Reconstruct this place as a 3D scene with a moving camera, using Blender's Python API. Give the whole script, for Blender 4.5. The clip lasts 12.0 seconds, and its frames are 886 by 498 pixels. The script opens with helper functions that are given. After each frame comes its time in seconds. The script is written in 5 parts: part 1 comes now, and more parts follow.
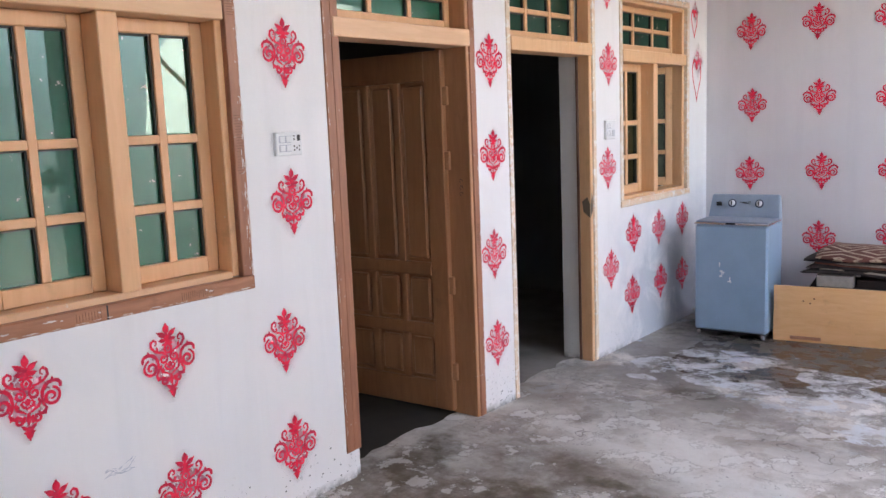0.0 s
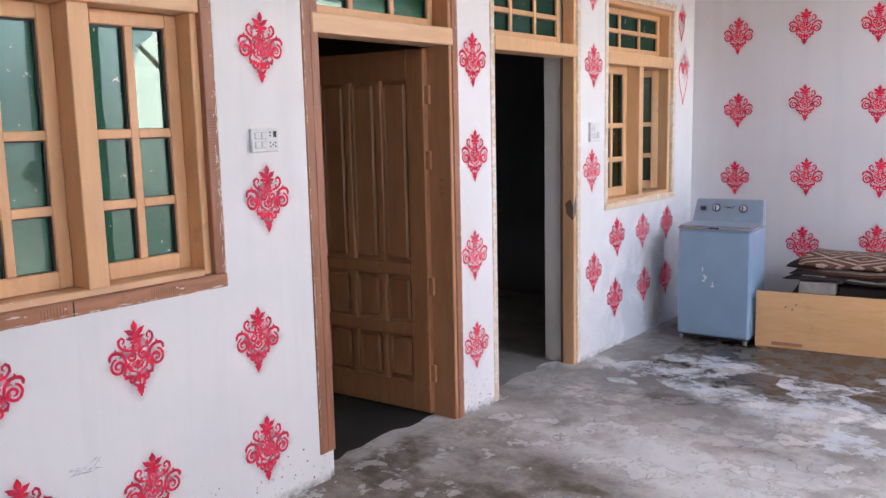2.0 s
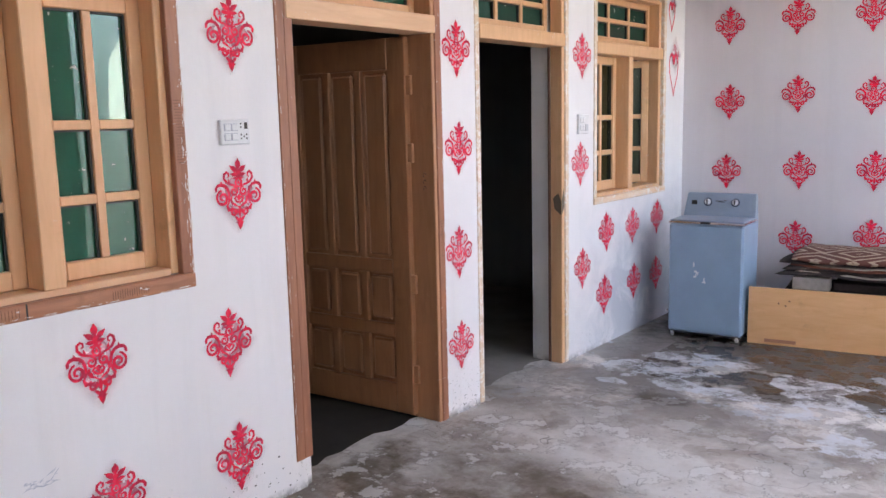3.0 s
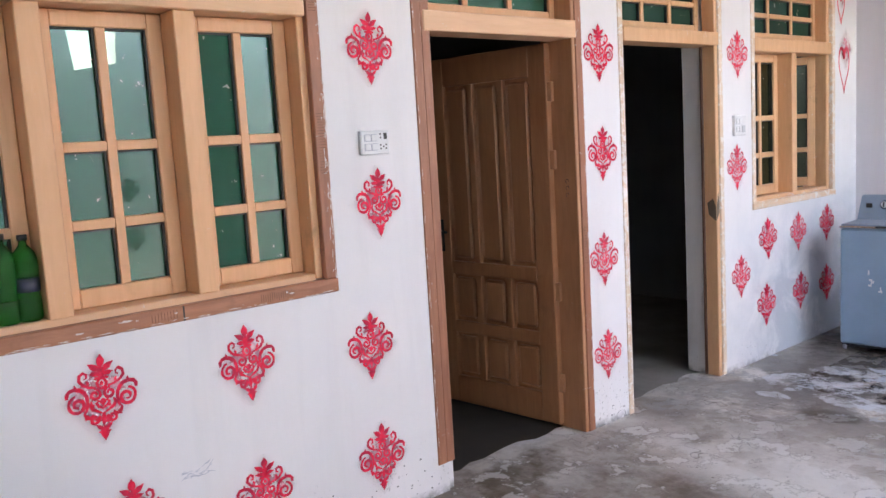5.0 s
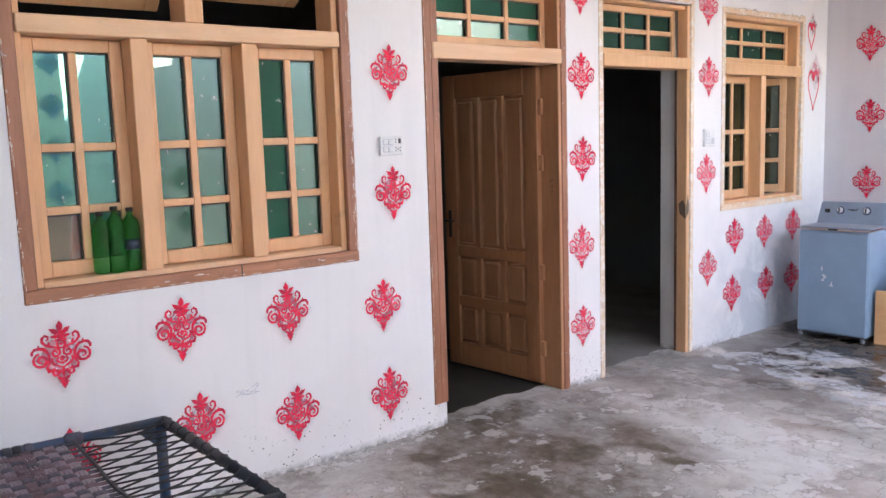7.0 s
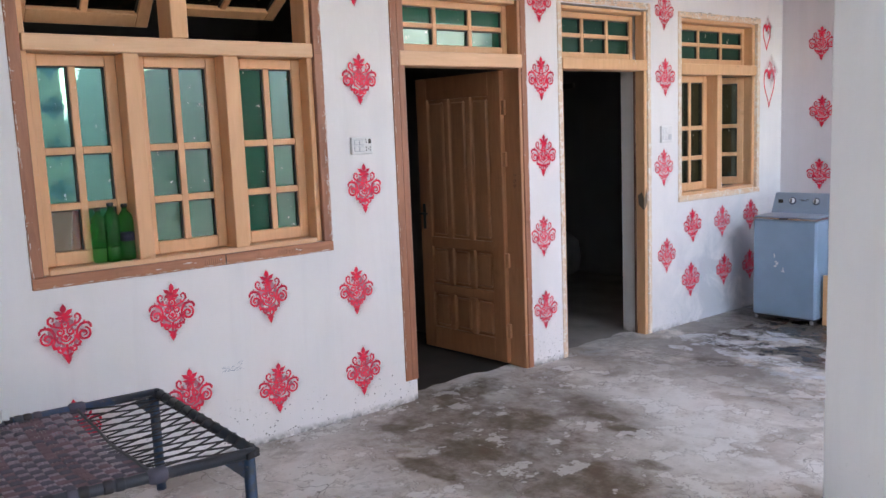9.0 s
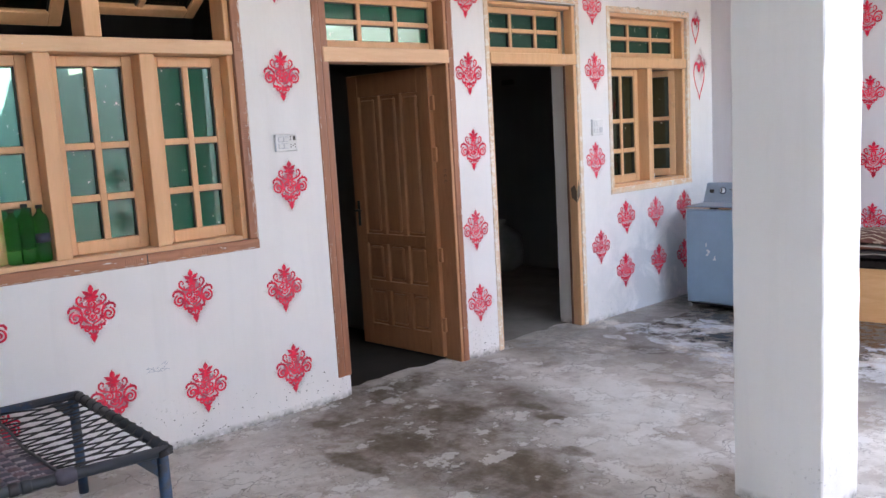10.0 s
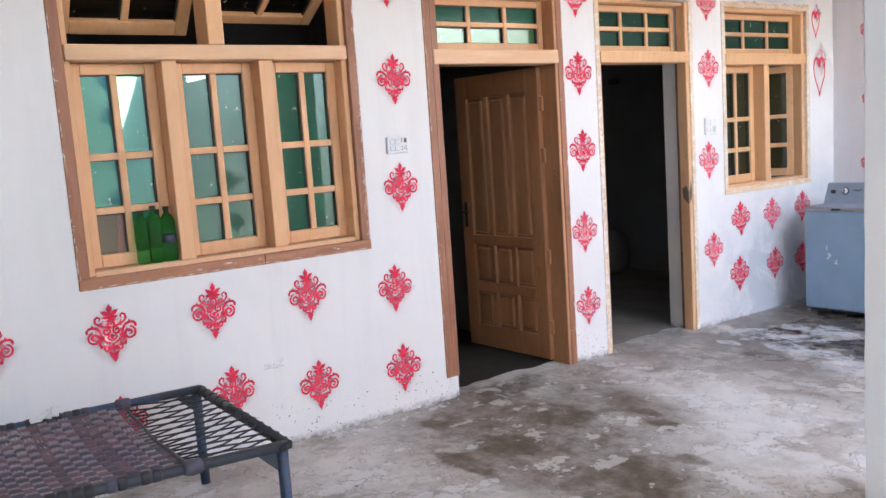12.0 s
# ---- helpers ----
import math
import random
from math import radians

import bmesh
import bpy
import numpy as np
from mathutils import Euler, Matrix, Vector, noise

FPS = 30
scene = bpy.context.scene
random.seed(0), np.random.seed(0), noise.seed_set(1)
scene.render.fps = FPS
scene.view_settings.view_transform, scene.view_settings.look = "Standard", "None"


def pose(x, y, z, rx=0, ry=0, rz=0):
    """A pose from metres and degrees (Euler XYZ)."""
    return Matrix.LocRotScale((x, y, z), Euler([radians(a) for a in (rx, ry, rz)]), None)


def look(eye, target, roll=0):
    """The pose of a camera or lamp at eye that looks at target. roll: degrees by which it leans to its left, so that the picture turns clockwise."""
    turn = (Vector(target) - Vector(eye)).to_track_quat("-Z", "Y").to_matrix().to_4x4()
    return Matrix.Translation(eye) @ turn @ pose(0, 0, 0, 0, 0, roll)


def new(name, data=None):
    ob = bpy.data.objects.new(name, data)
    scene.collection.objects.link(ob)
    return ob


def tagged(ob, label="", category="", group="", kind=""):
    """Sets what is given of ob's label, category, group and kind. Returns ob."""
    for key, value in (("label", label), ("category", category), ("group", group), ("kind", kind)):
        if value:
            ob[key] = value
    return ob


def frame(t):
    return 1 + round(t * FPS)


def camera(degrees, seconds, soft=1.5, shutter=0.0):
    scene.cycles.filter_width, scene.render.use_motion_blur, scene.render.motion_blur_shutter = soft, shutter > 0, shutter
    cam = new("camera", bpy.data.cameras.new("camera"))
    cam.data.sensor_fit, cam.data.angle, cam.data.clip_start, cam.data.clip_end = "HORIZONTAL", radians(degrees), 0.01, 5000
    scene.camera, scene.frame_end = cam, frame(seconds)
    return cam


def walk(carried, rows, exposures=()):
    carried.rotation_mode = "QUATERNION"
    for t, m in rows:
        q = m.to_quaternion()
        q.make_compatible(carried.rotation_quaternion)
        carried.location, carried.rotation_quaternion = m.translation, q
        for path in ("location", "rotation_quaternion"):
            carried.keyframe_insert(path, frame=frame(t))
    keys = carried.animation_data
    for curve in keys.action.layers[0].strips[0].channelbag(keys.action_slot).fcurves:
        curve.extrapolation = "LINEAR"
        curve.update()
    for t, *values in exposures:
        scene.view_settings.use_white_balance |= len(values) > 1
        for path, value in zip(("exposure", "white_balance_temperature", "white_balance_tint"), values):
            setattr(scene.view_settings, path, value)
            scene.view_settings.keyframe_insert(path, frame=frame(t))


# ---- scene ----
cam = camera(55.2, 12.0)
PATH = [
    (0, (0.251, -0.037, 1.648), (-0.999, 1.497, 1.357), -2.3),
    (0.5, (0.226, -0.174, 1.65), (-1.033, 1.352, 1.359), -2.5),
    (1, (0.218, -0.222, 1.654), (-1.023, 1.32, 1.362), -1.9),
    (1.5, (0.243, -0.146, 1.653), (-0.99, 1.401, 1.361), -1.4),
    (2, (0.265, 0.032, 1.643), (-0.966, 1.581, 1.351), -1.3),
    (2.5, (0.235, 0.125, 1.635), (-0.976, 1.686, 1.323), -1.4),
    (4.5, (0.092, 0.308, 1.6), (-1.186, 1.83, 1.375), -1.5),
    (5, (0.285, 0.264, 1.588), (-1.214, 1.563, 1.332), -3.4),
    (5.5, (0.443, 0.083, 1.594), (-1.089, 1.342, 1.338), -4.2),
    (6, (0.611, -0.121, 1.607), (-0.923, 1.134, 1.334), -3.6),
    (6.5, (0.871, -0.186, 1.636), (-0.659, 1.078, 1.388), -2.2),
    (7, (1.117, -0.232, 1.623), (-0.43, 1.009, 1.364), -1.8),
    (9, (1.592, -0.364, 1.651), (0.045, 0.874, 1.378), -2.3),
    (9.5, (1.715, -0.245, 1.626), (0.225, 1.061, 1.353), -2.3),
    (10, (1.738, -0.234, 1.611), (0.25, 1.074, 1.334), -3.3),
    (10.5, (1.764, -0.246, 1.635), (0.232, 1.008, 1.353), -3.7),
    (11, (1.729, -0.256, 1.625), (0.18, 0.978, 1.352), -4.0),
    (11.5, (1.708, -0.276, 1.614), (0.127, 0.919, 1.351), -3.9),
    (12, (1.697, -0.279, 1.614), (0.065, 0.847, 1.355), -3.9),
]
EXPOSURES = [(0.0, 4.22, 9200, 13), (0.5, 4.25, 9200, 13), (1.5, 4.0, 9100, 14), (2.0, 4.27, 9100, 14), (2.5, 4.24, 9100, 14), (4.5, 4.23, 9100, 14), (5.5, 4.37, 9000, 14), (6.5, 4.23, 9000, 15), (7.0, 4.41, 9000, 14), (9.0, 4.11, 8900, 12), (9.6, 4.09, 8900, 12), (10.5, 4.24, 9100, 11), (11.0, 4.15, 9100, 11), (12.0, 4.48, 9000, 11)]
walk(cam, [(t, look(eye, target, roll)) for t, eye, target, roll in PATH], EXPOSURES)

# ---- world, sun, exposure ----
world = bpy.data.worlds.new("sky")
scene.world = world
world.use_nodes = True
wn = world.node_tree
sky = wn.nodes.new("ShaderNodeTexSky")
sky.sky_type, sky.sun_disc, sky.sun_elevation, sky.sun_rotation = "NISHITA", False, radians(60), radians(180)
wn.links.new(sky.outputs[0], wn.nodes["Background"].inputs[0])
wn.nodes["Background"].inputs[1].default_value = 0.15
sun = new("sun", bpy.data.lights.new("sun", "SUN"))
sun.data.energy, sun.data.angle, sun.data.color = 0.9, radians(12), (1.0, 0.96, 0.90)
sun.matrix_world = look((0, 0, 0), (0.0, math.cos(radians(60)), -math.sin(radians(60))))

# ---- materials ----
def material(name):
    m = bpy.data.materials.new(name)
    m.use_nodes = True
    return m, m.node_tree, m.node_tree.nodes["Principled BSDF"]


def node(t, kind, **ins):
    n = t.nodes.new(kind)
    for k, v in ins.items():
        n.inputs[k.replace("_", " ")].default_value = v
    return n


def noise_tex(t, vec, scale, detail=4.0, rough=0.55, distort=0.0):
    n = node(t, "ShaderNodeTexNoise", Scale=scale, Detail=detail, Roughness=rough, Distortion=distort)
    t.links.new(vec, n.inputs["Vector"])
    return n.outputs["Fac"]


def ramp(t, fac, stops):
    r = t.nodes.new("ShaderNodeValToRGB")
    while len(r.color_ramp.elements) < len(stops):
        r.color_ramp.elements.new(0.5)
    for e, (p, c) in zip(r.color_ramp.elements, stops):
        e.position = p
        e.color = (c, c, c, 1) if isinstance(c, (int, float)) else (*c, 1)
    t.links.new(fac, r.inputs[0])
    return r.outputs[0]


def mix(t, fac, a, b, blend="MIX"):
    n = t.nodes.new("ShaderNodeMix")
    n.data_type, n.blend_type = "RGBA", blend
    for v, i in ((fac, 0), (a, 6), (b, 7)):
        if isinstance(v, (int, float)):
            n.inputs[i].default_value = v if i == 0 else (v, v, v, 1)
        elif isinstance(v, tuple):
            n.inputs[i].default_value = (*v, 1)
        else:
            t.links.new(v, n.inputs[i])
    return n.outputs[2]


def maths(t, op, a, b=0.0, c=0.0):
    n = t.nodes.new("ShaderNodeMath")
    n.operation = op
    n.use_clamp = op in ("ADD", "SUBTRACT", "MULTIPLY_ADD")
    for i, v in enumerate((a, b, c)):
        if isinstance(v, (int, float)):
            n.inputs[i].default_value = v
        else:
            t.links.new(v, n.inputs[i])
    return n.outputs[0]


def place(t, scale=(1, 1, 1), kind="Object"):
    c = t.nodes.new("ShaderNodeTexCoord")
    m = t.nodes.new("ShaderNodeMapping")
    m.inputs["Scale"].default_value = scale
    t.links.new(c.outputs[kind], m.inputs[0])
    return m.outputs[0]


def world_place(t, scale=(1, 1, 1)):
    c = t.nodes.new("ShaderNodeNewGeometry")
    m = t.nodes.new("ShaderNodeMapping")
    m.inputs["Scale"].default_value = scale
    t.links.new(c.outputs["Position"], m.inputs[0])
    return m.outputs[0]


def axis(t, i):
    c = t.nodes.new("ShaderNodeNewGeometry")
    s = t.nodes.new("ShaderNodeSeparateXYZ")
    t.links.new(c.outputs["Position"], s.inputs[0])
    return s.outputs[i]


def bump(t, bsdf, height, strength, dist=0.01):
    b = node(t, "ShaderNodeBump", Strength=strength, Distance=dist)
    t.links.new(height, b.inputs["Height"])
    t.links.new(b.outputs[0], bsdf.inputs["Normal"])


def plaster(name, base, dirt, damp=0.0):
    m, t, b = material(name)
    p = world_place(t)
    big = noise_tex(t, p, 0.9, 5, 0.6, 0.3)
    col = mix(t, ramp(t, big, [(0.4, 0.0), (0.75, 0.55)]), base, dirt)
    streak = noise_tex(t, world_place(t, (9, 9, 0.7)), 1.0, 4, 0.6)
    col = mix(t, ramp(t, streak, [(0.5, 0.0), (0.8, 0.3)]), col, tuple(0.9 * c for c in dirt))
    low = maths(t, "SUBTRACT", 1.0, maths(t, "MULTIPLY", axis(t, 2), 3.2))
    chips = ramp(t, noise_tex(t, p, 55, 3, 0.6), [(0.62, 0.0), (0.66, 1.0)])
    patch = ramp(t, noise_tex(t, p, 5, 4, 0.6), [(0.45, 0.0), (0.6, 1.0)])
    col = mix(t, maths(t, "MULTIPLY", maths(t, "MULTIPLY", chips, low), patch), col, (0.17, 0.16, 0.15))
    edge = maths(t, "SUBTRACT", 1.0, maths(t, "MULTIPLY", axis(t, 2), 22.0))
    rough = ramp(t, noise_tex(t, p, 14, 4, 0.7), [(0.35, 0.0), (0.6, 1.0)])
    col = mix(t, maths(t, "MULTIPLY", edge, rough), col, (0.16, 0.155, 0.15))
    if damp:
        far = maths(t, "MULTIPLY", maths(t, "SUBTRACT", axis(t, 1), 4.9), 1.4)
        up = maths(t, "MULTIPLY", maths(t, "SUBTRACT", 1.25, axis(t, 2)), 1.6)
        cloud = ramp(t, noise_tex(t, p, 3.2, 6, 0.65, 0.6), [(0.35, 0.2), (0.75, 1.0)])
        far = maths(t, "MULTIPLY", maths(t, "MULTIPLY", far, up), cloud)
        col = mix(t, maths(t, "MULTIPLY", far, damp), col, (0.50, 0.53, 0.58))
    t.links.new(col, b.inputs["Base Color"])
    b.inputs["Roughness"].default_value = 0.75
    bump(t, b, mix(t, 0.4, noise_tex(t, p, 26, 5, 0.6), noise_tex(t, p, 5, 3)), 0.22, 0.006)
    return m


def timber(name, light, dark, smear=0.0, rough=0.45, up=True, smear_col=(0.72, 0.68, 0.64)):
    m, t, b = material(name)
    info = t.nodes.new("ShaderNodeObjectInfo")
    p = world_place(t, (14, 14, 1.6) if up else (1.2, 8, 10) if up is None else (14, 1.6, 14))
    sh = t.nodes.new("ShaderNodeVectorMath")
    t.links.new(p, sh.inputs[0])
    t.links.new(info.outputs["Random"], sh.inputs[1])
    grain = noise_tex(t, sh.outputs[0], 2.2, 6, 0.65, 0.8)
    col = mix(t, ramp(t, grain, [(0.3, 0.0), (0.72, 1.0)]), light, dark)
    wear = noise_tex(t, world_place(t), 7, 5, 0.6)
    col = mix(t, ramp(t, wear, [(0.62, 0.0), (0.8, 0.5)]), col, tuple(0.55 * c for c in dark))
    if smear:
        s = noise_tex(t, world_place(t, (1, 1, 1)), 22, 5, 0.7, 1.0)
        f = ramp(t, s, [(0.68 - smear * 0.2, 0.0), (0.74 - smear * 0.2, 0.85)])
        col = mix(t, f, col, smear_col)
    t.links.new(col, b.inputs["Base Color"])
    b.inputs["Roughness"].default_value = rough
    bump(t, b, grain, 0.18, 0.003)
    return m


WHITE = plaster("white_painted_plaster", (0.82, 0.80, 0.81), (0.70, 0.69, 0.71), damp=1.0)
# Same kind of white plaster; lower base offsets too strong light on this wall.
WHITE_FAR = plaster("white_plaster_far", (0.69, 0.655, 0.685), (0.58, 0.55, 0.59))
# White east wall: its sky tint and extra brightness are in this colour.
SKY_TINTED = plaster("sky_tinted_plaster", (0.80, 0.87, 0.85), (0.70, 0.77, 0.76))
PILLAR = plaster("pillar_plaster", (0.81, 0.81, 0.815), (0.69, 0.69, 0.70))
# Albedo kept low: the unlit look of the rooms is in this colour.
ROOM_DARKENED = plaster("shade_dark_room_plaster", (0.17, 0.17, 0.175), (0.11, 0.11, 0.115))
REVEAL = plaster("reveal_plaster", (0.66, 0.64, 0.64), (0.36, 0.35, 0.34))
TAN = timber("tan_painted_wood", (0.84, 0.47, 0.26), (0.76, 0.405, 0.215), 0.05, smear_col=(0.8, 0.72, 0.62))
TAN_B = timber("tan_painted_beam", (0.83, 0.51, 0.315), (0.74, 0.425, 0.25), 0.1, up=False, smear_col=(0.8, 0.74, 0.66))
YELLOW = timber("ochre_painted_wood", (0.80, 0.47, 0.265), (0.70, 0.39, 0.21), 0.08, smear_col=(0.8, 0.74, 0.64))
BROWN = timber("bare_brown_wood", (0.43, 0.175, 0.10), (0.28, 0.105, 0.062), 0.12)
BROWN_B = timber("bare_brown_wood_rail", (0.50, 0.215, 0.125), (0.35, 0.14, 0.08), 0.08, up=False)
CREAM = timber("plaster_smeared_wood", (0.80, 0.66, 0.53), (0.70, 0.50, 0.35), 0.9, 0.7, smear_col=(0.82, 0.78, 0.74))
CREAM_B = timber("plaster_smeared_rail", (0.80, 0.62, 0.47), (0.72, 0.47, 0.30), 0.8, 0.7, up=False, smear_col=(0.82, 0.78, 0.74))
REBATE_SHADOW = timber("shadow_dark_rebate_wood", (0.20, 0.085, 0.05), (0.11, 0.05, 0.03), 0.0)
DOOR = timber("door_wood", (0.48, 0.22, 0.112), (0.38, 0.162, 0.08), 0.0, 0.33)
# Tan frame wood with the door jamb's shade put into its colour.
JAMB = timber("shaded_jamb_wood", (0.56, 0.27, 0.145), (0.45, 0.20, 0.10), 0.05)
PLY = timber("chest_plywood", (0.80, 0.46, 0.235), (0.70, 0.36, 0.16), 0.0, 0.5, up=None)


def stain(t, cx, cy, rx, ry, rim, warp, worn):
    """1 inside a warped ellipse of stain or painted shade on the floor, 0 outside; warp and worn are shared noises."""
    wide = t.nodes.new("ShaderNodeVectorMath")
    wide.operation = "MULTIPLY_ADD"
    t.links.new(world_place(t), wide.inputs[0])
    wide.inputs[1].default_value = (1 / rx, 1 / ry, 0)
    wide.inputs[2].default_value = (-cx / rx, -cy / ry, 0)
    length = t.nodes.new("ShaderNodeVectorMath")
    length.operation = "LENGTH"
    t.links.new(wide.outputs[0], length.inputs[0])
    d = t.nodes.new("ShaderNodeMath")
    d.operation = "MULTIPLY_ADD"
    t.links.new(warp, d.inputs[0])
    d.inputs[1].default_value = 2.4
    t.links.new(length.outputs["Value"], d.inputs[2])
    d = maths(t, "MULTIPLY", d.outputs[0], 0.2)
    return maths(t, "MULTIPLY", ramp(t, d, [(0.38, 1.0), (0.38 + 0.2 * rim, 0.0)]), worn)


SCUM = ((-1.45, 4.95, 0.26, 0.12), (-2.0, 5.5, 0.26, 0.12), (-1.08, 5.28, 0.32, 0.30), (-0.90, 5.12, 0.28, 0.22), (-1.02, 4.84, 0.24, 0.14), (-1.62, 5.58, 0.22, 0.13), (-1.95, 5.16, 0.36, 0.24), (-1.74, 4.98, 0.24, 0.14),
        (-0.66, 4.50, 0.24, 0.18), (-0.28, 5.10, 0.28, 0.56), (-2.10, 4.80, 0.16, 0.08))
LIGHT = ((-1.05, 3.45, 0.44, 0.26), (-0.40, 2.70, 0.40, 0.26), (-1.22, 2.78, 0.62, 0.32), (-1.35, 3.80, 0.46, 0.20), (-1.72, 3.62, 0.30, 0.16), (-0.62, 3.12, 0.36, 0.30), (-2.30, 3.10, 0.20, 0.22), (-0.90, 4.02, 0.30, 0.12))
BROWN_SOFT = ((-1.85, 2.62, 0.66, 0.42, 0.95), (-0.90, 2.42, 0.44, 0.24, 0.95), (-2.08, 4.16, 0.36, 0.22, 0.35), (-0.74, 4.16, 0.30, 0.18, 0.5), (-1.60, 3.28, 0.28, 0.16, 0.8), (-2.02, 3.40, 0.26, 0.16, 0.6))
BROWN_HARD = ((-1.70, 2.36, 0.24, 0.15), (-1.76, 2.84, 0.20, 0.20), (-0.88, 2.56, 0.24, 0.15), (-1.54, 3.25, 0.13, 0.07), (-0.87, 2.87, 0.10, 0.06), (-1.25, 3.16, 0.12, 0.06), (-1.70, 4.64, 0.22, 0.10), (-1.62, 2.06, 0.28, 0.08), (-2.42, 3.00, 0.20, 0.30), (-2.20, 2.28, 0.14, 0.08))


def floor_material():
    m, t, b = material("trowelled_concrete")
    p = world_place(t)
    a = noise_tex(t, p, 1.0, 9, 0.66)
    c = noise_tex(t, world_place(t, (1.0, 0.9, 1)), 2.3, 10, 0.70, 0.25)
    col = mix(t, ramp(t, a, [(0.40, 0.0), (0.56, 1.0)]), (0.39, 0.335, 0.30), (0.60, 0.56, 0.53))
    col = mix(t, ramp(t, c, [(0.483, 0.0), (0.500, 0.5), (0.66, 0.85)]), col, (0.70, 0.675, 0.65))
    col = mix(t, ramp(t, noise_tex(t, p, 6, 10, 0.78), [(0.47, 0.0), (0.62, 0.4)]), col, (0.34, 0.30, 0.275))
    warp = noise_tex(t, p, 3.4, 7, 0.62)
    worn = ramp(t, noise_tex(t, p, 9, 8, 0.7), [(0.36, 1.0), (0.62, 0.5)])
    flaky = maths(t, "MULTIPLY", ramp(t, noise_tex(t, world_place(t, (1, 1.25, 1)), 5.5, 9, 0.72, 0.3), [(0.50, 1.0), (0.53, 0.18)]), worn)
    blot = ramp(t, noise_tex(t, p, 2.6, 7, 0.62, 0.3), [(0.555, 0.0), (0.60, 0.35), (0.7, 0.6)])
    near = maths(t, "SUBTRACT", 1.0, maths(t, "MULTIPLY", maths(t, "SUBTRACT", axis(t, 1), 4.0), 0.8))
    col = mix(t, maths(t, "MULTIPLY", blot, near), col, (0.17, 0.135, 0.11))
    for cx, cy, rx, ry in LIGHT:
        col = mix(t, maths(t, "MULTIPLY", stain(t, cx, cy, rx, ry, 0.2, warp, worn), 0.9), col, (0.68, 0.66, 0.64))
    for cx, cy, rx, ry, f in BROWN_SOFT:
        col = mix(t, maths(t, "MULTIPLY", stain(t, cx, cy, rx, ry, 1.3, warp, worn), f), col, (0.135, 0.10, 0.076))
    for cx, cy, rx, ry in BROWN_HARD:
        col = mix(t, stain(t, cx, cy, rx, ry, 0.35, warp, worn), col, (0.115, 0.085, 0.058))
    fl = noise_tex(t, world_place(t, (1.5, 1.3, 1)), 3.1, 8, 0.66)
    col = mix(t, ramp(t, fl, [(0.543, 0.0), (0.560, 0.55), (0.570, 0.0)]), col, (0.16, 0.14, 0.125))
    col = mix(t, ramp(t, fl, [(0.565, 0.0), (0.585, 0.6)]), col, (0.70, 0.685, 0.67))
    far = ramp(t, maths(t, "MULTIPLY", axis(t, 1), 0.1), [(0.40, 0.0), (0.51, 1.0)])
    side = ramp(t, maths(t, "MULTIPLY", maths(t, "ADD", axis(t, 0), 2.53), 0.5), [(0.0, 0.5), (0.16, 0.85), (0.4, 1.0)])
    wetn = ramp(t, maths(t, "ADD", noise_tex(t, p, 1.5, 8, 0.66), maths(t, "MULTIPLY", maths(t, "SUBTRACT", axis(t, 1), 5.0), 0.16)), [(0.44, 0.0), (0.50, 1.0)])
    wet = maths(t, "MULTIPLY", maths(t, "MULTIPLY", far, side), wetn)
    col = mix(t, maths(t, "MULTIPLY", wet, 0.96), col, (0.050, 0.038, 0.030))
    crust = ramp(t, noise_tex(t, world_place(t, (1, 1.2, 1)), 7.5, 8, 0.7, 0.4), [(0.50, 0.0), (0.53, 0.7)])
    col = mix(t, maths(t, "MULTIPLY", crust, maths(t, "MULTIPLY", far, maths(t, "SUBTRACT", 1.0, maths(t, "MULTIPLY", wet, 0.82)))), col, (0.34, 0.335, 0.345))
    sn = noise_tex(t, world_place(t, (1.0, 1.15, 1)), 2.1, 9, 0.62)
    scum = ramp(t, sn, [(0.615, 0.0), (0.625, 0.9)])
    col = mix(t, maths(t, "MULTIPLY", scum, far), col, (0.43, 0.475, 0.54))
    for cx, cy, rx, ry in SCUM:
        col = mix(t, stain(t, cx, cy, rx, ry, 0.07, warp, flaky), col, (0.57, 0.60, 0.645))
    # Shade under and around the washing machine, painted into the floor colour.
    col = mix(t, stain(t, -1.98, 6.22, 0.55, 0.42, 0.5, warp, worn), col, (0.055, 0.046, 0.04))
    speck = ramp(t, noise_tex(t, p, 34, 4, 0.6), [(0.66, 0.0), (0.70, 0.75)])
    col = mix(t, speck, col, (0.10, 0.088, 0.08))
    v = t.nodes.new("ShaderNodeTexVoronoi")
    v.feature = "DISTANCE_TO_EDGE"
    v.inputs["Scale"].default_value = 1.3
    bend = t.nodes.new("ShaderNodeVectorMath")
    wn_ = t.nodes.new("ShaderNodeTexNoise")
    wn_.inputs["Scale"].default_value = 4.0
    t.links.new(p, wn_.inputs["Vector"])
    t.links.new(p, bend.inputs[0])
    t.links.new(wn_.outputs["Color"], bend.inputs[1])
    t.links.new(bend.outputs[0], v.inputs["Vector"])
    crack = ramp(t, v.outputs["Distance"], [(0.0, 1.0), (0.007, 0.0)])
    some = ramp(t, noise_tex(t, p, 1.4, 2), [(0.46, 0.0), (0.54, 0.8)])
    col = mix(t, maths(t, "MULTIPLY", crack, some), col, (0.10, 0.09, 0.08))
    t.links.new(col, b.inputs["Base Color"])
    r = mix(t, maths(t, "MULTIPLY", wet, maths(t, "SUBTRACT", 1.0, crust)), 0.66, 0.22)
    b.inputs["Specular IOR Level"].default_value = 0.25
    t.links.new(r, b.inputs["Roughness"])
    fine = mix(t, 0.5, noise_tex(t, p, 30, 6, 0.6), c)
    bump(t, b, fine, 0.3, 0.008)
    return m


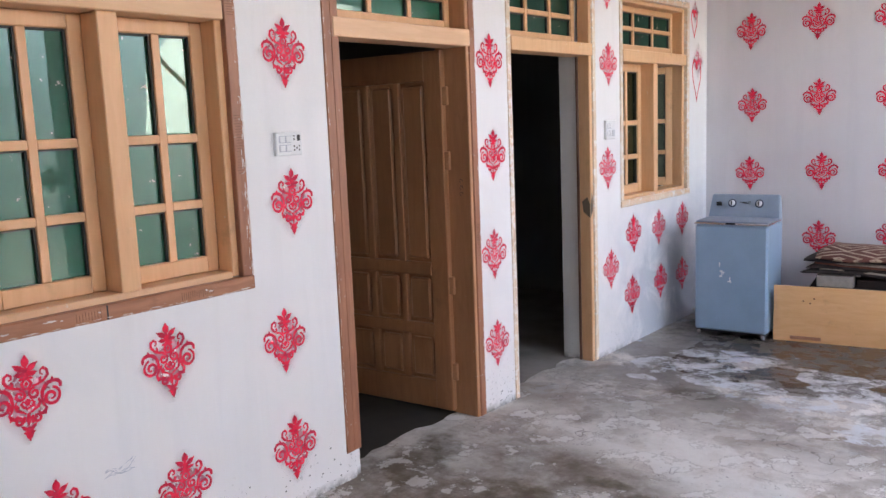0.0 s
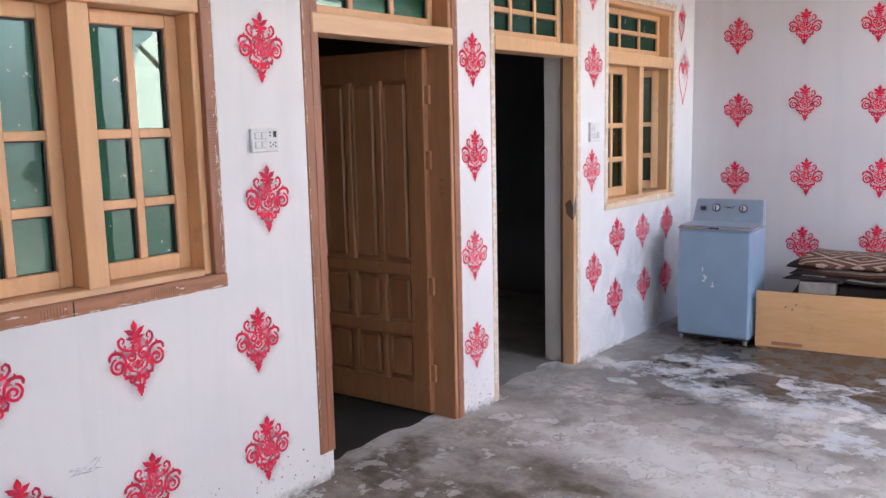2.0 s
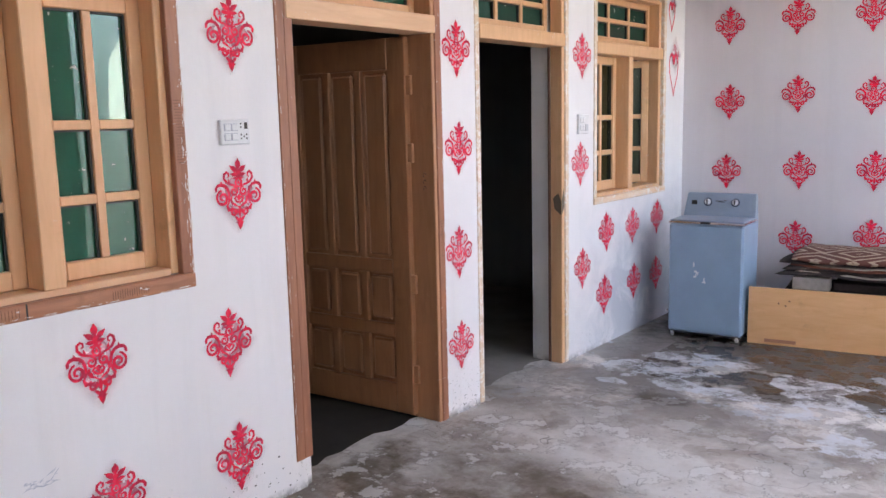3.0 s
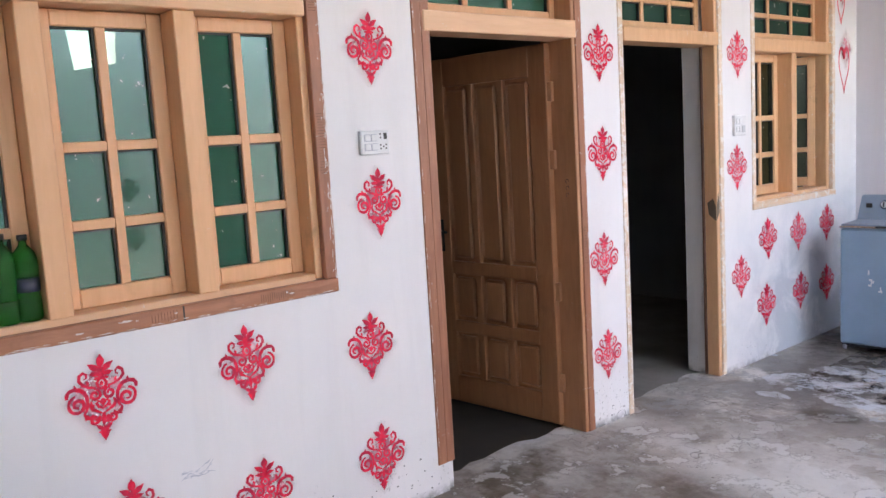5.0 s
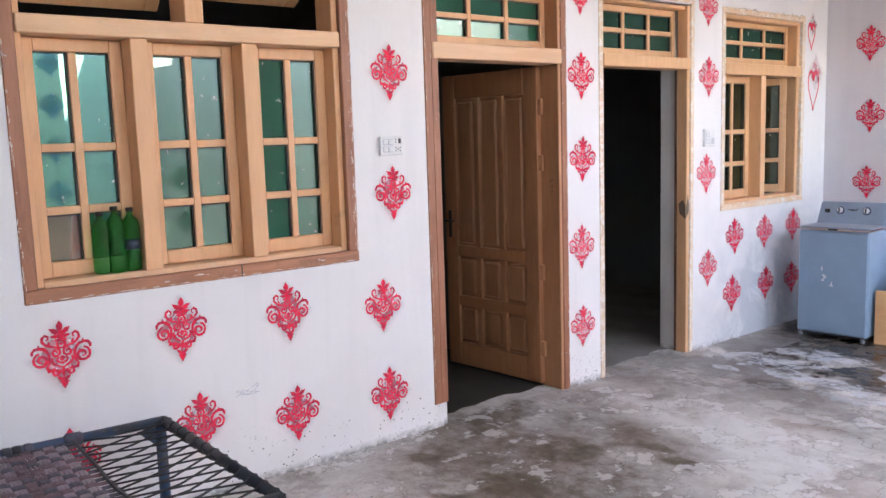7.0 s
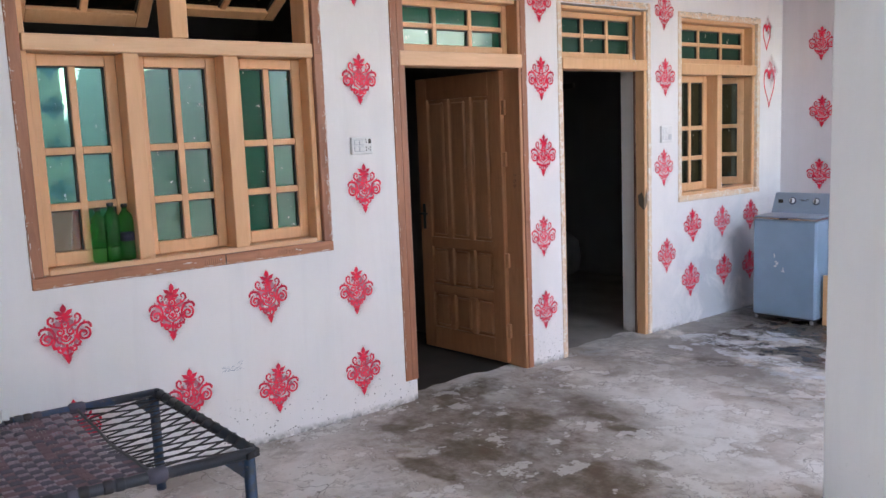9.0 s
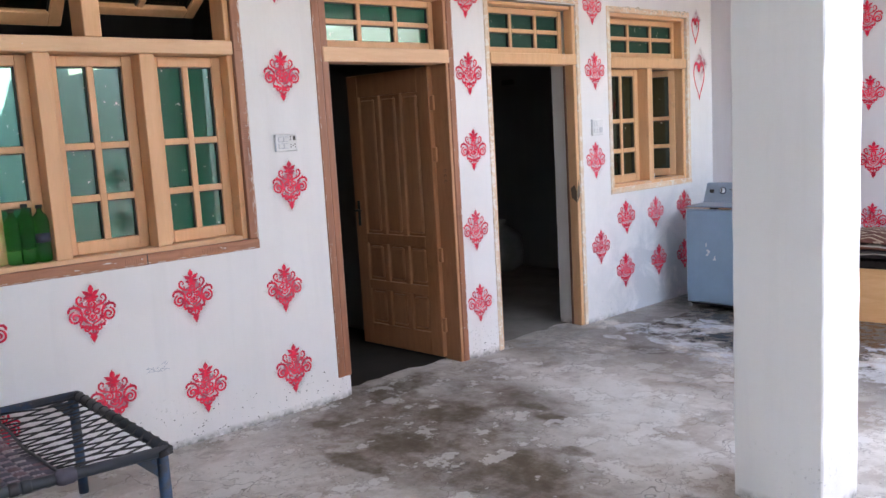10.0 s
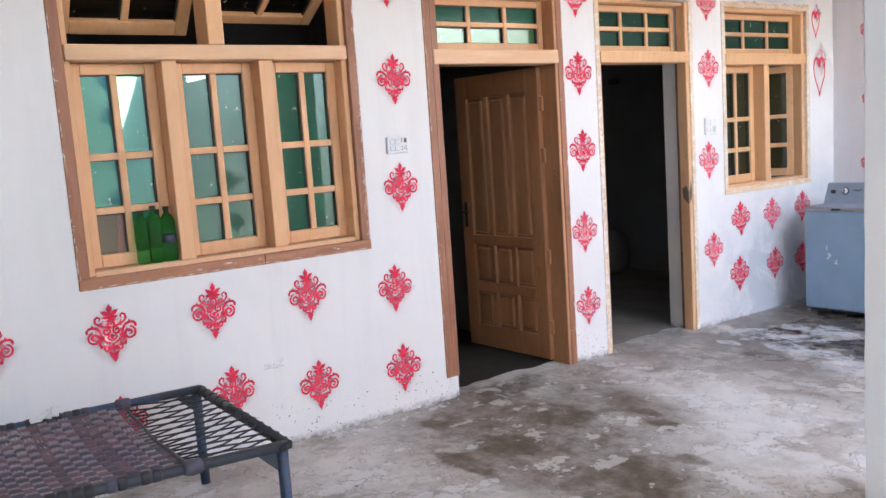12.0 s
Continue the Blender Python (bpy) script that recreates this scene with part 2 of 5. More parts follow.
FLOOR = floor_material()


def plain(name, col, rough=0.5, metal=0.0, vary=0.15, scale=8.0, relief=0.1, spec=0.5):
    m, t, b = material(name)
    n = noise_tex(t, place(t), scale, 5, 0.6)
    t.links.new(mix(t, ramp(t, n, [(0.35, 0.0), (0.75, 1.0)]), col, tuple(c * (1 - vary) for c in col)), b.inputs["Base Color"])
    b.inputs["Roughness"].default_value, b.inputs["Metallic"].default_value = rough, metal
    b.inputs["Specular IOR Level"].default_value = spec
    if relief:
        bump(t, b, noise_tex(t, place(t), scale * 5, 4), relief, 0.002)
    return m


# Indoor floor colours darkened: the shade past the doorways is in them.
FLOOR_SHADE = plain("shade_dark_floor", (0.035, 0.027, 0.022), 0.85, 0, 0.5, 3)
FLOOR_SHADE_2 = plain("shade_grey_floor", (0.27, 0.25, 0.235), 0.85, 0, 0.4, 3)


def green_glass(name, tint, gloss, film=0.85, body_col=(0.06, 0.24, 0.165)):
    m, t, b = material(name)
    t.nodes.remove(b)
    g = node(t, "ShaderNodeBsdfGlossy", Color=(*tint, 1), Roughness=0.012)
    d = node(t, "ShaderNodeBsdfDiffuse", Color=(*body_col, 1))
    tr = node(t, "ShaderNodeBsdfTransparent", Color=(0.10, 0.30, 0.22, 1))
    wob = node(t, "ShaderNodeBump", Strength=0.03, Distance=0.008)
    t.links.new(noise_tex(t, world_place(t), 4, 2), wob.inputs["Height"])
    t.links.new(wob.outputs[0], g.inputs["Normal"])
    s1, s2, s3 = (t.nodes.new("ShaderNodeMixShader") for _ in range(3))
    s1.inputs[0].default_value = film
    t.links.new(tr.outputs[0], s1.inputs[1])
    t.links.new(d.outputs[0], s1.inputs[2])
    s2.inputs[0].default_value = gloss
    t.links.new(s1.outputs[0], s2.inputs[1])
    t.links.new(g.outputs[0], s2.inputs[2])
    spots = ramp(t, noise_tex(t, world_place(t), 28, 3, 0.6), [(0.685, 0.0), (0.71, 0.8)])
    w = node(t, "ShaderNodeBsdfDiffuse", Color=(0.6, 0.6, 0.55, 1))
    t.links.new(spots, s3.inputs[0])
    t.links.new(s2.outputs[0], s3.inputs[1])
    t.links.new(w.outputs[0], s3.inputs[2])
    t.links.new(s3.outputs[0], t.nodes["Material Output"].inputs[0])
    return m


OLIVE = green_glass("dull_olive_glass", (0.14, 0.16, 0.13), 0.45, 0.8, (0.035, 0.04, 0.022))
GLASS = green_glass("green_film_glass", (0.145, 0.205, 0.182), 0.6, 0.85, (0.015, 0.25, 0.15))
# Green film glass; the first casement's brighter reflection is put into the tint.
BRIGHT_MIRROR_GLASS = green_glass("bright_reflection_film_glass", (0.155, 0.35, 0.30), 0.62, 0.85, (0.05, 0.31, 0.21))
DIM_GLASS = green_glass("dull_green_glass", (0.07, 0.11, 0.095), 0.55, 0.85, (0.035, 0.13, 0.095))
CLEAR = green_glass("clear_dusty_glass", (0.7, 0.7, 0.68), 0.10, 0.02)
BARE = green_glass("bare_clear_glass", (0.7, 0.7, 0.68), 0.03, 0.0)
BARE.node_tree.nodes["Transparent BSDF"].inputs[0].default_value = (0.5, 0.5, 0.48, 1)
CLEAR.node_tree.nodes["Transparent BSDF"].inputs[0].default_value = (0.85, 0.85, 0.82, 1)


def red_paint(name="red_stencil_paint", faded=0.0):
    m, t, b = material(name)
    n = noise_tex(t, world_place(t), 42, 4, 0.65)
    n2 = noise_tex(t, world_place(t), 30, 3, 0.6)
    col = mix(t, ramp(t, n, [(0.45, 0.0), (0.68, 1.0)]), (0.84, 0.004, 0.05), (0.92, 0.035, 0.10))
    oc = place(t)
    so = t.nodes.new("ShaderNodeSeparateXYZ")
    t.links.new(oc, so.inputs[0])
    rim = maths(t, "ADD", maths(t, "ABSOLUTE", so.outputs[0]), maths(t, "MULTIPLY", maths(t, "ABSOLUTE", so.outputs[1]), 0.8))
    rim = maths(t, "ADD", n2, maths(t, "MULTIPLY", maths(t, "SUBTRACT", rim, 0.07), 1.6))
    col = mix(t, ramp(t, rim, [(0.50, 0.0), (0.62, 0.6)]), col, (0.36, 0.006, 0.045))
    if faded:
        col = mix(t, maths(t, "MULTIPLY", ramp(t, noise_tex(t, world_place(t), 36, 3, 0.6), [(0.38, 0.0), (0.55, 1.0)]), faded), col, (0.84, 0.52, 0.57))
    t.links.new(col, b.inputs["Base Color"])
    b.inputs["Roughness"].default_value = 0.7
    return m


def overspray(name, strength):
    m, t, b = material(name)
    c = t.nodes.new("ShaderNodeTexCoord")
    sep = t.nodes.new("ShaderNodeSeparateXYZ")
    t.links.new(c.outputs["Object"], sep.inputs[0])
    wide = t.nodes.new("ShaderNodeMath")
    wide.operation = "ADD"
    t.links.new(maths(t, "ABSOLUTE", sep.outputs[0]), wide.inputs[0])
    t.links.new(maths(t, "MULTIPLY", maths(t, "ABSOLUTE", sep.outputs[1]), 0.85), wide.inputs[1])
    fall = maths(t, "SUBTRACT", 1.0, maths(t, "MULTIPLY", wide.outputs[0], 6.0))
    fall = maths(t, "MINIMUM", maths(t, "MULTIPLY", maths(t, "MULTIPLY", fall, fall), 2.6), 0.52)
    n = ramp(t, noise_tex(t, world_place(t), 17, 4, 0.6), [(0.36, 0.45), (0.62, 1.0)])
    f = maths(t, "MULTIPLY", maths(t, "MULTIPLY", fall, n), strength)
    tr = t.nodes.new("ShaderNodeBsdfTransparent")
    s = t.nodes.new("ShaderNodeMixShader")
    b.inputs["Base Color"].default_value = (1.0, 0.33, 0.43, 1)
    b.inputs["Roughness"].default_value = 0.8
    t.links.new(f, s.inputs[0])
    t.links.new(tr.outputs[0], s.inputs[1])
    t.links.new(b.outputs[0], s.inputs[2])
    t.links.new(s.outputs[0], t.nodes["Material Output"].inputs[0])
    return m


RED = red_paint()
PALE_RED = red_paint("faded_red_stencil_paint", 0.15)
BLUE_INK = plain("blue_stencil_paint", (0.03, 0.16, 0.5), 0.7, 0, 0.3, 30)
# Red motif paint, darkened to look as its image in the green panes.
MIRRORED_DARK_INK = plain("mirrored_dark_red_paint", (0.12, 0.02, 0.03), 0.7, 0, 0.3, 30)
SPRAY = overspray("pink_overspray", 0.95)
THIN_SPRAY = overspray("thin_pink_overspray", 0.45)
BLUE = plain("powder_blue_enamel", (0.235, 0.36, 0.49), 0.35, 0.0, 0.12, 4)
BLUE_LID = plain("pale_blue_plastic", (0.27, 0.35, 0.45), 0.4)
CHROME = plain("chrome", (0.75, 0.75, 0.76), 0.2, 1.0, 0.1, 10, 0)
DARK = plain("black_plastic", (0.02, 0.02, 0.022), 0.5)
CASTER = plain("grey_caster", (0.30, 0.31, 0.33), 0.5)
SWITCH = plain("white_switch_plastic", (0.72, 0.73, 0.75), 0.35, 0, 0.08, 20)
SWITCH_MARK = plain("black_switch_mark", (0.03, 0.03, 0.03), 0.5)
BRICK = plain("grey_brick", (0.30, 0.27, 0.25), 0.9, 0, 0.3, 20, 0.6)
CARPET_A = plain("rug_brown", (0.17, 0.065, 0.045), 0.95, 0, 0.35, 30, 0.6, 0.1)
CARPET_D = plain("rug_backing", (0.05, 0.04, 0.04), 0.95, 0, 0.35, 30, 0.6, 0.1)
def chipped():
    m, t, b = material("chipped_blue_pipe")
    n = noise_tex(t, place(t), 7, 6, 0.7)
    n2 = noise_tex(t, place(t), 30, 4, 0.7)
    col = mix(t, ramp(t, n, [(0.46, 0.0), (0.56, 1.0)]), (0.016, 0.052, 0.115), (0.032, 0.040, 0.052))
    col = mix(t, ramp(t, n2, [(0.62, 0.0), (0.68, 0.8)]), col, (0.16, 0.13, 0.11))
    t.links.new(col, b.inputs["Base Color"])
    b.inputs["Roughness"].default_value = 0.42
    bump(t, b, n2, 0.3, 0.002)
    return m


PIPE = chipped()
PIPE_WORN = plain("rubber_wrapped_pipe", (0.03, 0.038, 0.052), 0.5, 0.0, 0.4, 14, 0.3)
CORD = plain("black_nylon_cord", (0.035, 0.033, 0.04), 0.7, 0, 0.4, 20)
STRAP_A = plain("mauve_strap", (0.34, 0.27, 0.32), 0.75, 0, 0.5, 14)
STRAP_B = plain("slate_strap", (0.095, 0.09, 0.125), 0.75, 0, 0.4, 14)
STRAP_D = plain("pale_grey_strap", (0.38, 0.33, 0.36), 0.75, 0, 0.45, 14)
STRAP_C = plain("maroon_strap", (0.20, 0.12, 0.145), 0.75, 0, 0.4, 14)
ORANGE = plain("orange_plastic", (0.95, 0.17, 0.06), 0.5)
CLOTH = plain("white_cloth", (0.75, 0.75, 0.75), 0.9)
SACK = plain("grey_sack", (0.20, 0.20, 0.19), 0.8, 0, 0.3)
LABEL = plain("dark_bottle_label", (0.02, 0.03, 0.06), 0.4)
CABLE = plain("pale_cable", (0.5, 0.45, 0.38), 0.6)

m_, t_, b_ = material("green_bottle_plastic")
b_.inputs["Base Color"].default_value = (0.055, 0.50, 0.18, 1)
b_.inputs["Roughness"].default_value = 0.08
b_.inputs["Transmission Weight"].default_value = 0.96
b_.inputs["IOR"].default_value = 1.25
BOTTLE = m_

RAIL_RED = plain("red_rail_paint", (0.45, 0.10, 0.07), 0.45)

SMUDGE = plain("grey_blue_smudge", (0.42, 0.45, 0.54), 0.9)
KNOB = plain("dark_blue_knob", (0.03, 0.05, 0.10), 0.3)

# ---- builders ----
def box(bm, x0, x1, y0, y1, z0, z1, bevel=0.0, m=None):
    r = bmesh.ops.create_cube(bm, size=1.0)
    c = Matrix.Translation(((x0 + x1) / 2, (y0 + y1) / 2, (z0 + z1) / 2)) @ Matrix.Diagonal((x1 - x0, y1 - y0, z1 - z0, 1))
    vs = r["verts"]
    bmesh.ops.transform(bm, matrix=(m @ c) if m else c, verts=vs)
    if bevel:
        es = list({e for v in vs for e in v.link_edges})
        bmesh.ops.bevel(bm, geom=es, offset=bevel, segments=1, affect="EDGES")


def part(name, bm, mat, parent=None, label="", kind="", smooth=False):
    me = bpy.data.meshes.new(name)
    bmesh.ops.recalc_face_normals(bm, faces=bm.faces)
    bm.to_mesh(me)
    bm.free()
    for x in (mat if isinstance(mat, (list, tuple)) else [mat]):
        me.materials.append(x)
    if smooth:
        for p in me.polygons:
            p.use_smooth = True
    ob = new(name, me)
    if parent:
        ob.parent = parent
        ob.matrix_parent_inverse = parent.matrix_world.inverted()
    return tagged(ob, label, kind=kind)


def block(name, dims, mat, parent=None, bevel=0.003, label="", kind="", m=None):
    bm = bmesh.new()
    box(bm, *dims, bevel, m)
    return part(name, bm, mat, parent, label, kind)


def thing(name, loc, label, category, group="", kind="", rz=0.0):
    e = new(name)
    e.matrix_world = pose(*loc, 0, 0, rz)
    bpy.context.view_layer.update()
    return tagged(e, label, category, group, kind)


def tube(bm, pts, r, seg=8, closed=False):
    pts = [Vector(p) for p in pts]
    rings = []
    n = len(pts)
    for i, p in enumerate(pts):
        a, b = pts[max(i - 1, 0)], pts[min(i + 1, n - 1)]
        d = (b - a).normalized()
        up = Vector((0, 0, 1)) if abs(d.z) < 0.9 else Vector((1, 0, 0))
        s = d.cross(up).normalized()
        u = s.cross(d)
        rr = r[i] if isinstance(r, (list, tuple)) else r
        rings.append([bm.verts.new(p + (s * math.cos(k * 2 * math.pi / seg) + u * math.sin(k * 2 * math.pi / seg)) * rr) for k in range(seg)])
    for q, w in zip(rings, rings[1:]):
        for k in range(seg):
            bm.faces.new((q[k], q[(k + 1) % seg], w[(k + 1) % seg], w[k]))
    bm.faces.new(rings[0])
    bm.faces.new(rings[-1][::-1])


def lathe(bm, prof, seg=20, m=None):
    rings = []
    for r, z in prof:
        rings.append([bm.verts.new((r * math.cos(k * 2 * math.pi / seg), r * math.sin(k * 2 * math.pi / seg), z)) for k in range(seg)])
    vs = [v for q in rings for v in q]
    for q, w in zip(rings, rings[1:]):
        for k in range(seg):
            bm.faces.new((q[k], q[(k + 1) % seg], w[(k + 1) % seg], w[k]))
    bm.faces.new(rings[0][::-1])
    bm.faces.new(rings[-1])
    if m:
        bmesh.ops.transform(bm, matrix=m, verts=vs)


def holed_wall(name, along, lo, hi, z1, at0, at1, holes, mat, z0=0.0):
    """A wall along "x" or "y" from lo to hi, between at0 and at1 across, with rectangular holes (a0, a1, z0, z1)."""
    us = sorted({lo, hi, *[h[0] for h in holes], *[h[1] for h in holes]})
    zs = sorted({z0, z1, *[h[2] for h in holes], *[h[3] for h in holes]})
    solid = lambda i, j: 0 <= i < len(us) - 1 and 0 <= j < len(zs) - 1 and not any(
        h[0] < (us[i] + us[i + 1]) / 2 < h[1] and h[2] < (zs[j] + zs[j + 1]) / 2 < h[3] for h in holes)
    bm = bmesh.new()
    V = {}

    def v(i, j, k):
        if (i, j, k) not in V:
            c = (at0, at1)[k]
            V[i, j, k] = bm.verts.new((c, us[i], zs[j]) if along == "y" else (us[i], c, zs[j]))
        return V[i, j, k]
    for i in range(len(us) - 1):
        for j in range(len(zs) - 1):
            if not solid(i, j):
                continue
            for k in (0, 1):
                bm.faces.new((v(i, j, k), v(i + 1, j, k), v(i + 1, j + 1, k), v(i, j + 1, k)))
            for di, dj, a, b in ((-1, 0, (i, j), (i, j + 1)), (1, 0, (i + 1, j), (i + 1, j + 1)), (0, -1, (i, j), (i + 1, j)), (0, 1, (i, j + 1), (i + 1, j + 1))):
                if not solid(i + di, j + dj):
                    bm.faces.new((v(*a, 0), v(*b, 0), v(*b, 1), v(*a, 1)))
    return part(name, bm, mat, None, kind="structure")


# ---- structure ----
W, WB, FAR, TOP = -2.53, -2.75, 6.93, 3.15
W1 = (0.595, 2.085, 1.06, 2.50)
D1 = (2.66, 3.66, 0.0, 2.50)
D2 = (4.045, 4.996, 0.0, 2.50)
W2 = (5.412, 6.530, 1.050, 2.478)
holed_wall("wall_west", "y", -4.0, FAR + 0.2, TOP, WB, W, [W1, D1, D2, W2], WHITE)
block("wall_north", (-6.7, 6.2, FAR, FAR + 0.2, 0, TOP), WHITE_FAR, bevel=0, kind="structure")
block("wall_south", (-6.7, 3.4, -4.2, -4.0, 0, TOP), WHITE, bevel=0, kind="structure")
block("wall_east", (3.2, 3.4, -4.0, 2.38, 0, TOP), SKY_TINTED, bevel=0, kind="structure")


def profile(name, pts, x0, x1, mat, kind="structure", label=""):
    bm = bmesh.new()
    a = [bm.verts.new((x0, y, z)) for y, z in pts]
    b = [bm.verts.new((x1, y, z)) for y, z in pts]
    bm.faces.new(a)
    bm.faces.new(b[::-1])
    for i in range(len(pts)):
        bm.faces.new((a[i], a[(i + 1) % len(pts)], b[(i + 1) % len(pts)], b[i]))
    return part(name, bm, mat, None, label, kind)


# Stand-in wall, visible only mirrored; its outline shapes the bright patches in the panes.
profile("wall_east_mirrored", ((2.22, 0), (6.93, 0), (6.93, 1.68), (5.58, 1.68), (5.64, 2.35), (5.78, 2.62), (5.95, 2.75), (6.00, 2.95), (3.74, 2.95), (3.70, 2.58), (3.28, 2.50), (3.22, 2.95), (2.74, 2.95), (2.70, 2.62), (2.27, 1.50)), 3.41, 3.60, WHITE)
tagged(new("railing"), "low red-topped steel railing between the verandah pillars", "railing")
rail = bpy.data.objects["railing"]
rail.location = (0.13, 5.0, 0)
bpy.context.view_layer.update()
block("top_rail", (0.11, 0.15, 4.6, FAR, 0.87, 0.90), RAIL_RED, rail, 0.004)
block("wall_rooms_back", (-6.7, -6.5, -4.0, FAR, 0, TOP), ROOM_DARKENED, bevel=0, kind="structure")
block("wall_partition", (-6.5, WB, 3.80, 3.93, 0, TOP), ROOM_DARKENED, bevel=0, kind="structure")
block("wall_room_north", (-6.5, WB, FAR - 0.02, FAR - 0.002, 0, TOP), ROOM_DARKENED, bevel=0, kind="structure")
block("ceiling", (-6.7, 0.80, -4.2, FAR + 0.2, TOP, TOP + 0.15), WHITE, bevel=0, kind="structure")
bm = bmesh.new()
bmesh.ops.create_grid(bm, x_segments=1, y_segments=1, size=60)
part("ground", bm, FLOOR, kind="structure")

for k in range(12):
    block("baluster", (0.122, 0.138, 4.62 + 0.2 * k, 4.636 + 0.2 * k, 0, 0.869), RAIL_RED, rail, 0.002)
# Ragged dark sheets over the ground stand in for the indoor shade.
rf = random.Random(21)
for y0, y1, mat in ((-4.0, 3.85, FLOOR_SHADE), (3.85, 6.9, FLOOR_SHADE_2)):
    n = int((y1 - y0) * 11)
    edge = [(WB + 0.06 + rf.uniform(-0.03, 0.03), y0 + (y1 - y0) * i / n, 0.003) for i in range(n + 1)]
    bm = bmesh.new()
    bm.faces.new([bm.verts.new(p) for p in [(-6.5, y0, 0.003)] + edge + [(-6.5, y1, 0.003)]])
    part("floor_shade", bm, mat, kind="structure")
# Unseen slab added to hold sky light off the pillar's south face.
block("sky_blocker_south", (0.801, 2.72, -4.2, 3.30, TOP, TOP + 0.15), WHITE, bevel=0, kind="structure")

# Out-of-view slab, added to dim the pillar's east side and the far end.
block("sky_blocker_east", (0.801, 1.25, 3.301, FAR + 0.2, TOP, TOP + 0.15), WHITE, bevel=0, kind="structure")

# pillars and the beam that they carry
def pillar(y, size=(0.376, 0.33)):
    bm = bmesh.new()
    n = 26
    rng = random.Random(int(y * 10) + 50)
    rings = []
    for j in range(n + 1):
        z = (TOP - 0.35) * j / n
        jit = lambda: rng.uniform(-0.0025, 0.0025)
        c = []
        for sx, sy in ((0, 0), (1, 0), (1, 1), (0, 1)):
            x, yy = -0.058 + sx * size[0], y + sy * size[1]
            k = 0.006
            c.append((x + (k if not sx else -k), yy + jit()))
            c.append((x + jit(), yy + (k if not sy else -k)))
        o = [c[1], c[0], c[2], c[3], c[5], c[4], c[6], c[7]]
        rings.append([bm.verts.new((px, py, z)) for px, py in o])
    for a, b in zip(rings, rings[1:]):
        for k in range(8):
            bm.faces.new((a[k], a[(k + 1) % 8], b[(k + 1) % 8], b[k]))
    bm.faces.new(rings[-1])
    bm.faces.new(rings[0][::-1])
    return part("pillar", bm, PILLAR, None, "square white-plastered verandah pillar with chipped edges", "structure")


for y in (2.92, -2.0):
    tagged(pillar(y), category="pillar", group="verandah pillars")
block("beam", (-0.05, 0.31, -4.0, FAR, TOP - 0.35, TOP), PILLAR, bevel=0, kind="structure")


# Unseen dark lining added under the white ceiling to cut bounce in the rooms.
block("dark_lining_rooms", (-6.5, WB - 0.001, -4.0, FAR - 0.03, TOP - 0.02, TOP - 0.001), ROOM_DARKENED, bevel=0, kind="structure")

# ---- joinery ----
def beam(name, y0, y1, z0, z1, x0, x1, mat, parent, label="", bevel=0.004):
    return block(name, (x0, x1, y0, y1, z0, z1), mat, parent, bevel, label)


def sash(name, parent, y0, y1, z0, z1, x, cols, rows, mat, stile=0.054, munt=0.034, thick=0.035, glass=None, hinge=None, turn=0.0, drop=0.0, label=""):
    """A glazed leaf in the plane x. rows: heights' shares from the top. hinge "side" turns about the y1 edge, "top" about the top edge."""
    if hinge == "side":
        M = pose(x, y1, 0, 0, 0, turn) @ pose(-x, -y1, 0)
    elif hinge == "top":
        M = pose(x, 0, z1, 0, drop, 0) @ pose(-x, 0, -z1)
    else:
        M = None
    s = new(name)
    s.parent = parent
    s.matrix_parent_inverse = parent.matrix_world.inverted()
    tagged(s, label)
    a, b = x - thick, x
    bm = bmesh.new()
    box(bm, a, b, y0, y0 + stile, z0, z1, 0.004, M)
    box(bm, a, b, y1 - stile, y1, z0, z1, 0.004, M)
    box(bm, a, b, y0 + stile, y1 - stile, z1 - stile, z1, 0.004, M)
    box(bm, a, b, y0 + stile, y1 - stile, z0, z0 + stile * 1.2, 0.004, M)
    part("sash_frame", bm, mat, s)
    iy0, iy1, iz0, iz1 = y0 + stile, y1 - stile, z0 + stile * 1.2, z1 - stile
    pw = (iy1 - iy0 - munt * (cols - 1)) / cols
    total = iz1 - iz0 - munt * (len(rows) - 1)
    hs = [total * r / sum(rows) for r in rows]
    for c in range(1, cols):
        yy = iy0 + c * pw + (c - 1) * munt
        block("muntin", (a + 0.003, b - 0.003, yy, yy + munt, iz0, iz1), mat, s, 0.003, m=M)
    z = iz1
    for i, h in enumerate(hs):
        for c in range(cols):
            yy = iy0 + c * (pw + munt)
            g = glass(i, c) if callable(glass) else glass
            if g:
                bm = bmesh.new()
                box(bm, a + 0.004, a + 0.008, yy + 0.0005, yy + pw - 0.0005, z - h + 0.0005, z - 0.0005, 0, M)
                pane = part("pane", bm, g, s)
                pane.visible_shadow = g is not CLEAR
                # Black strips on two edges stand for the rebate's shadow and dark putty.
                bm = bmesh.new()
                box(bm, a + 0.0085, a + 0.022, yy + pw - 0.008, yy + pw - 0.0006, z - h + 0.001, z - 0.001, 0, M)
                box(bm, a + 0.0085, a + 0.022, yy + 0.001, yy + pw - 0.0085, z - 0.007, z - 0.0006, 0, M)
                part("putty_and_shadow", bm, DARK, s)
        z -= h
        if i < len(hs) - 1:
            for c in range(cols):
                yy = iy0 + c * (pw + munt)
                block("glazing_bar", (a + 0.003, b - 0.003, yy, yy + pw, z - munt, z), mat, s, 0.003, m=M)
            z -= munt
    return s


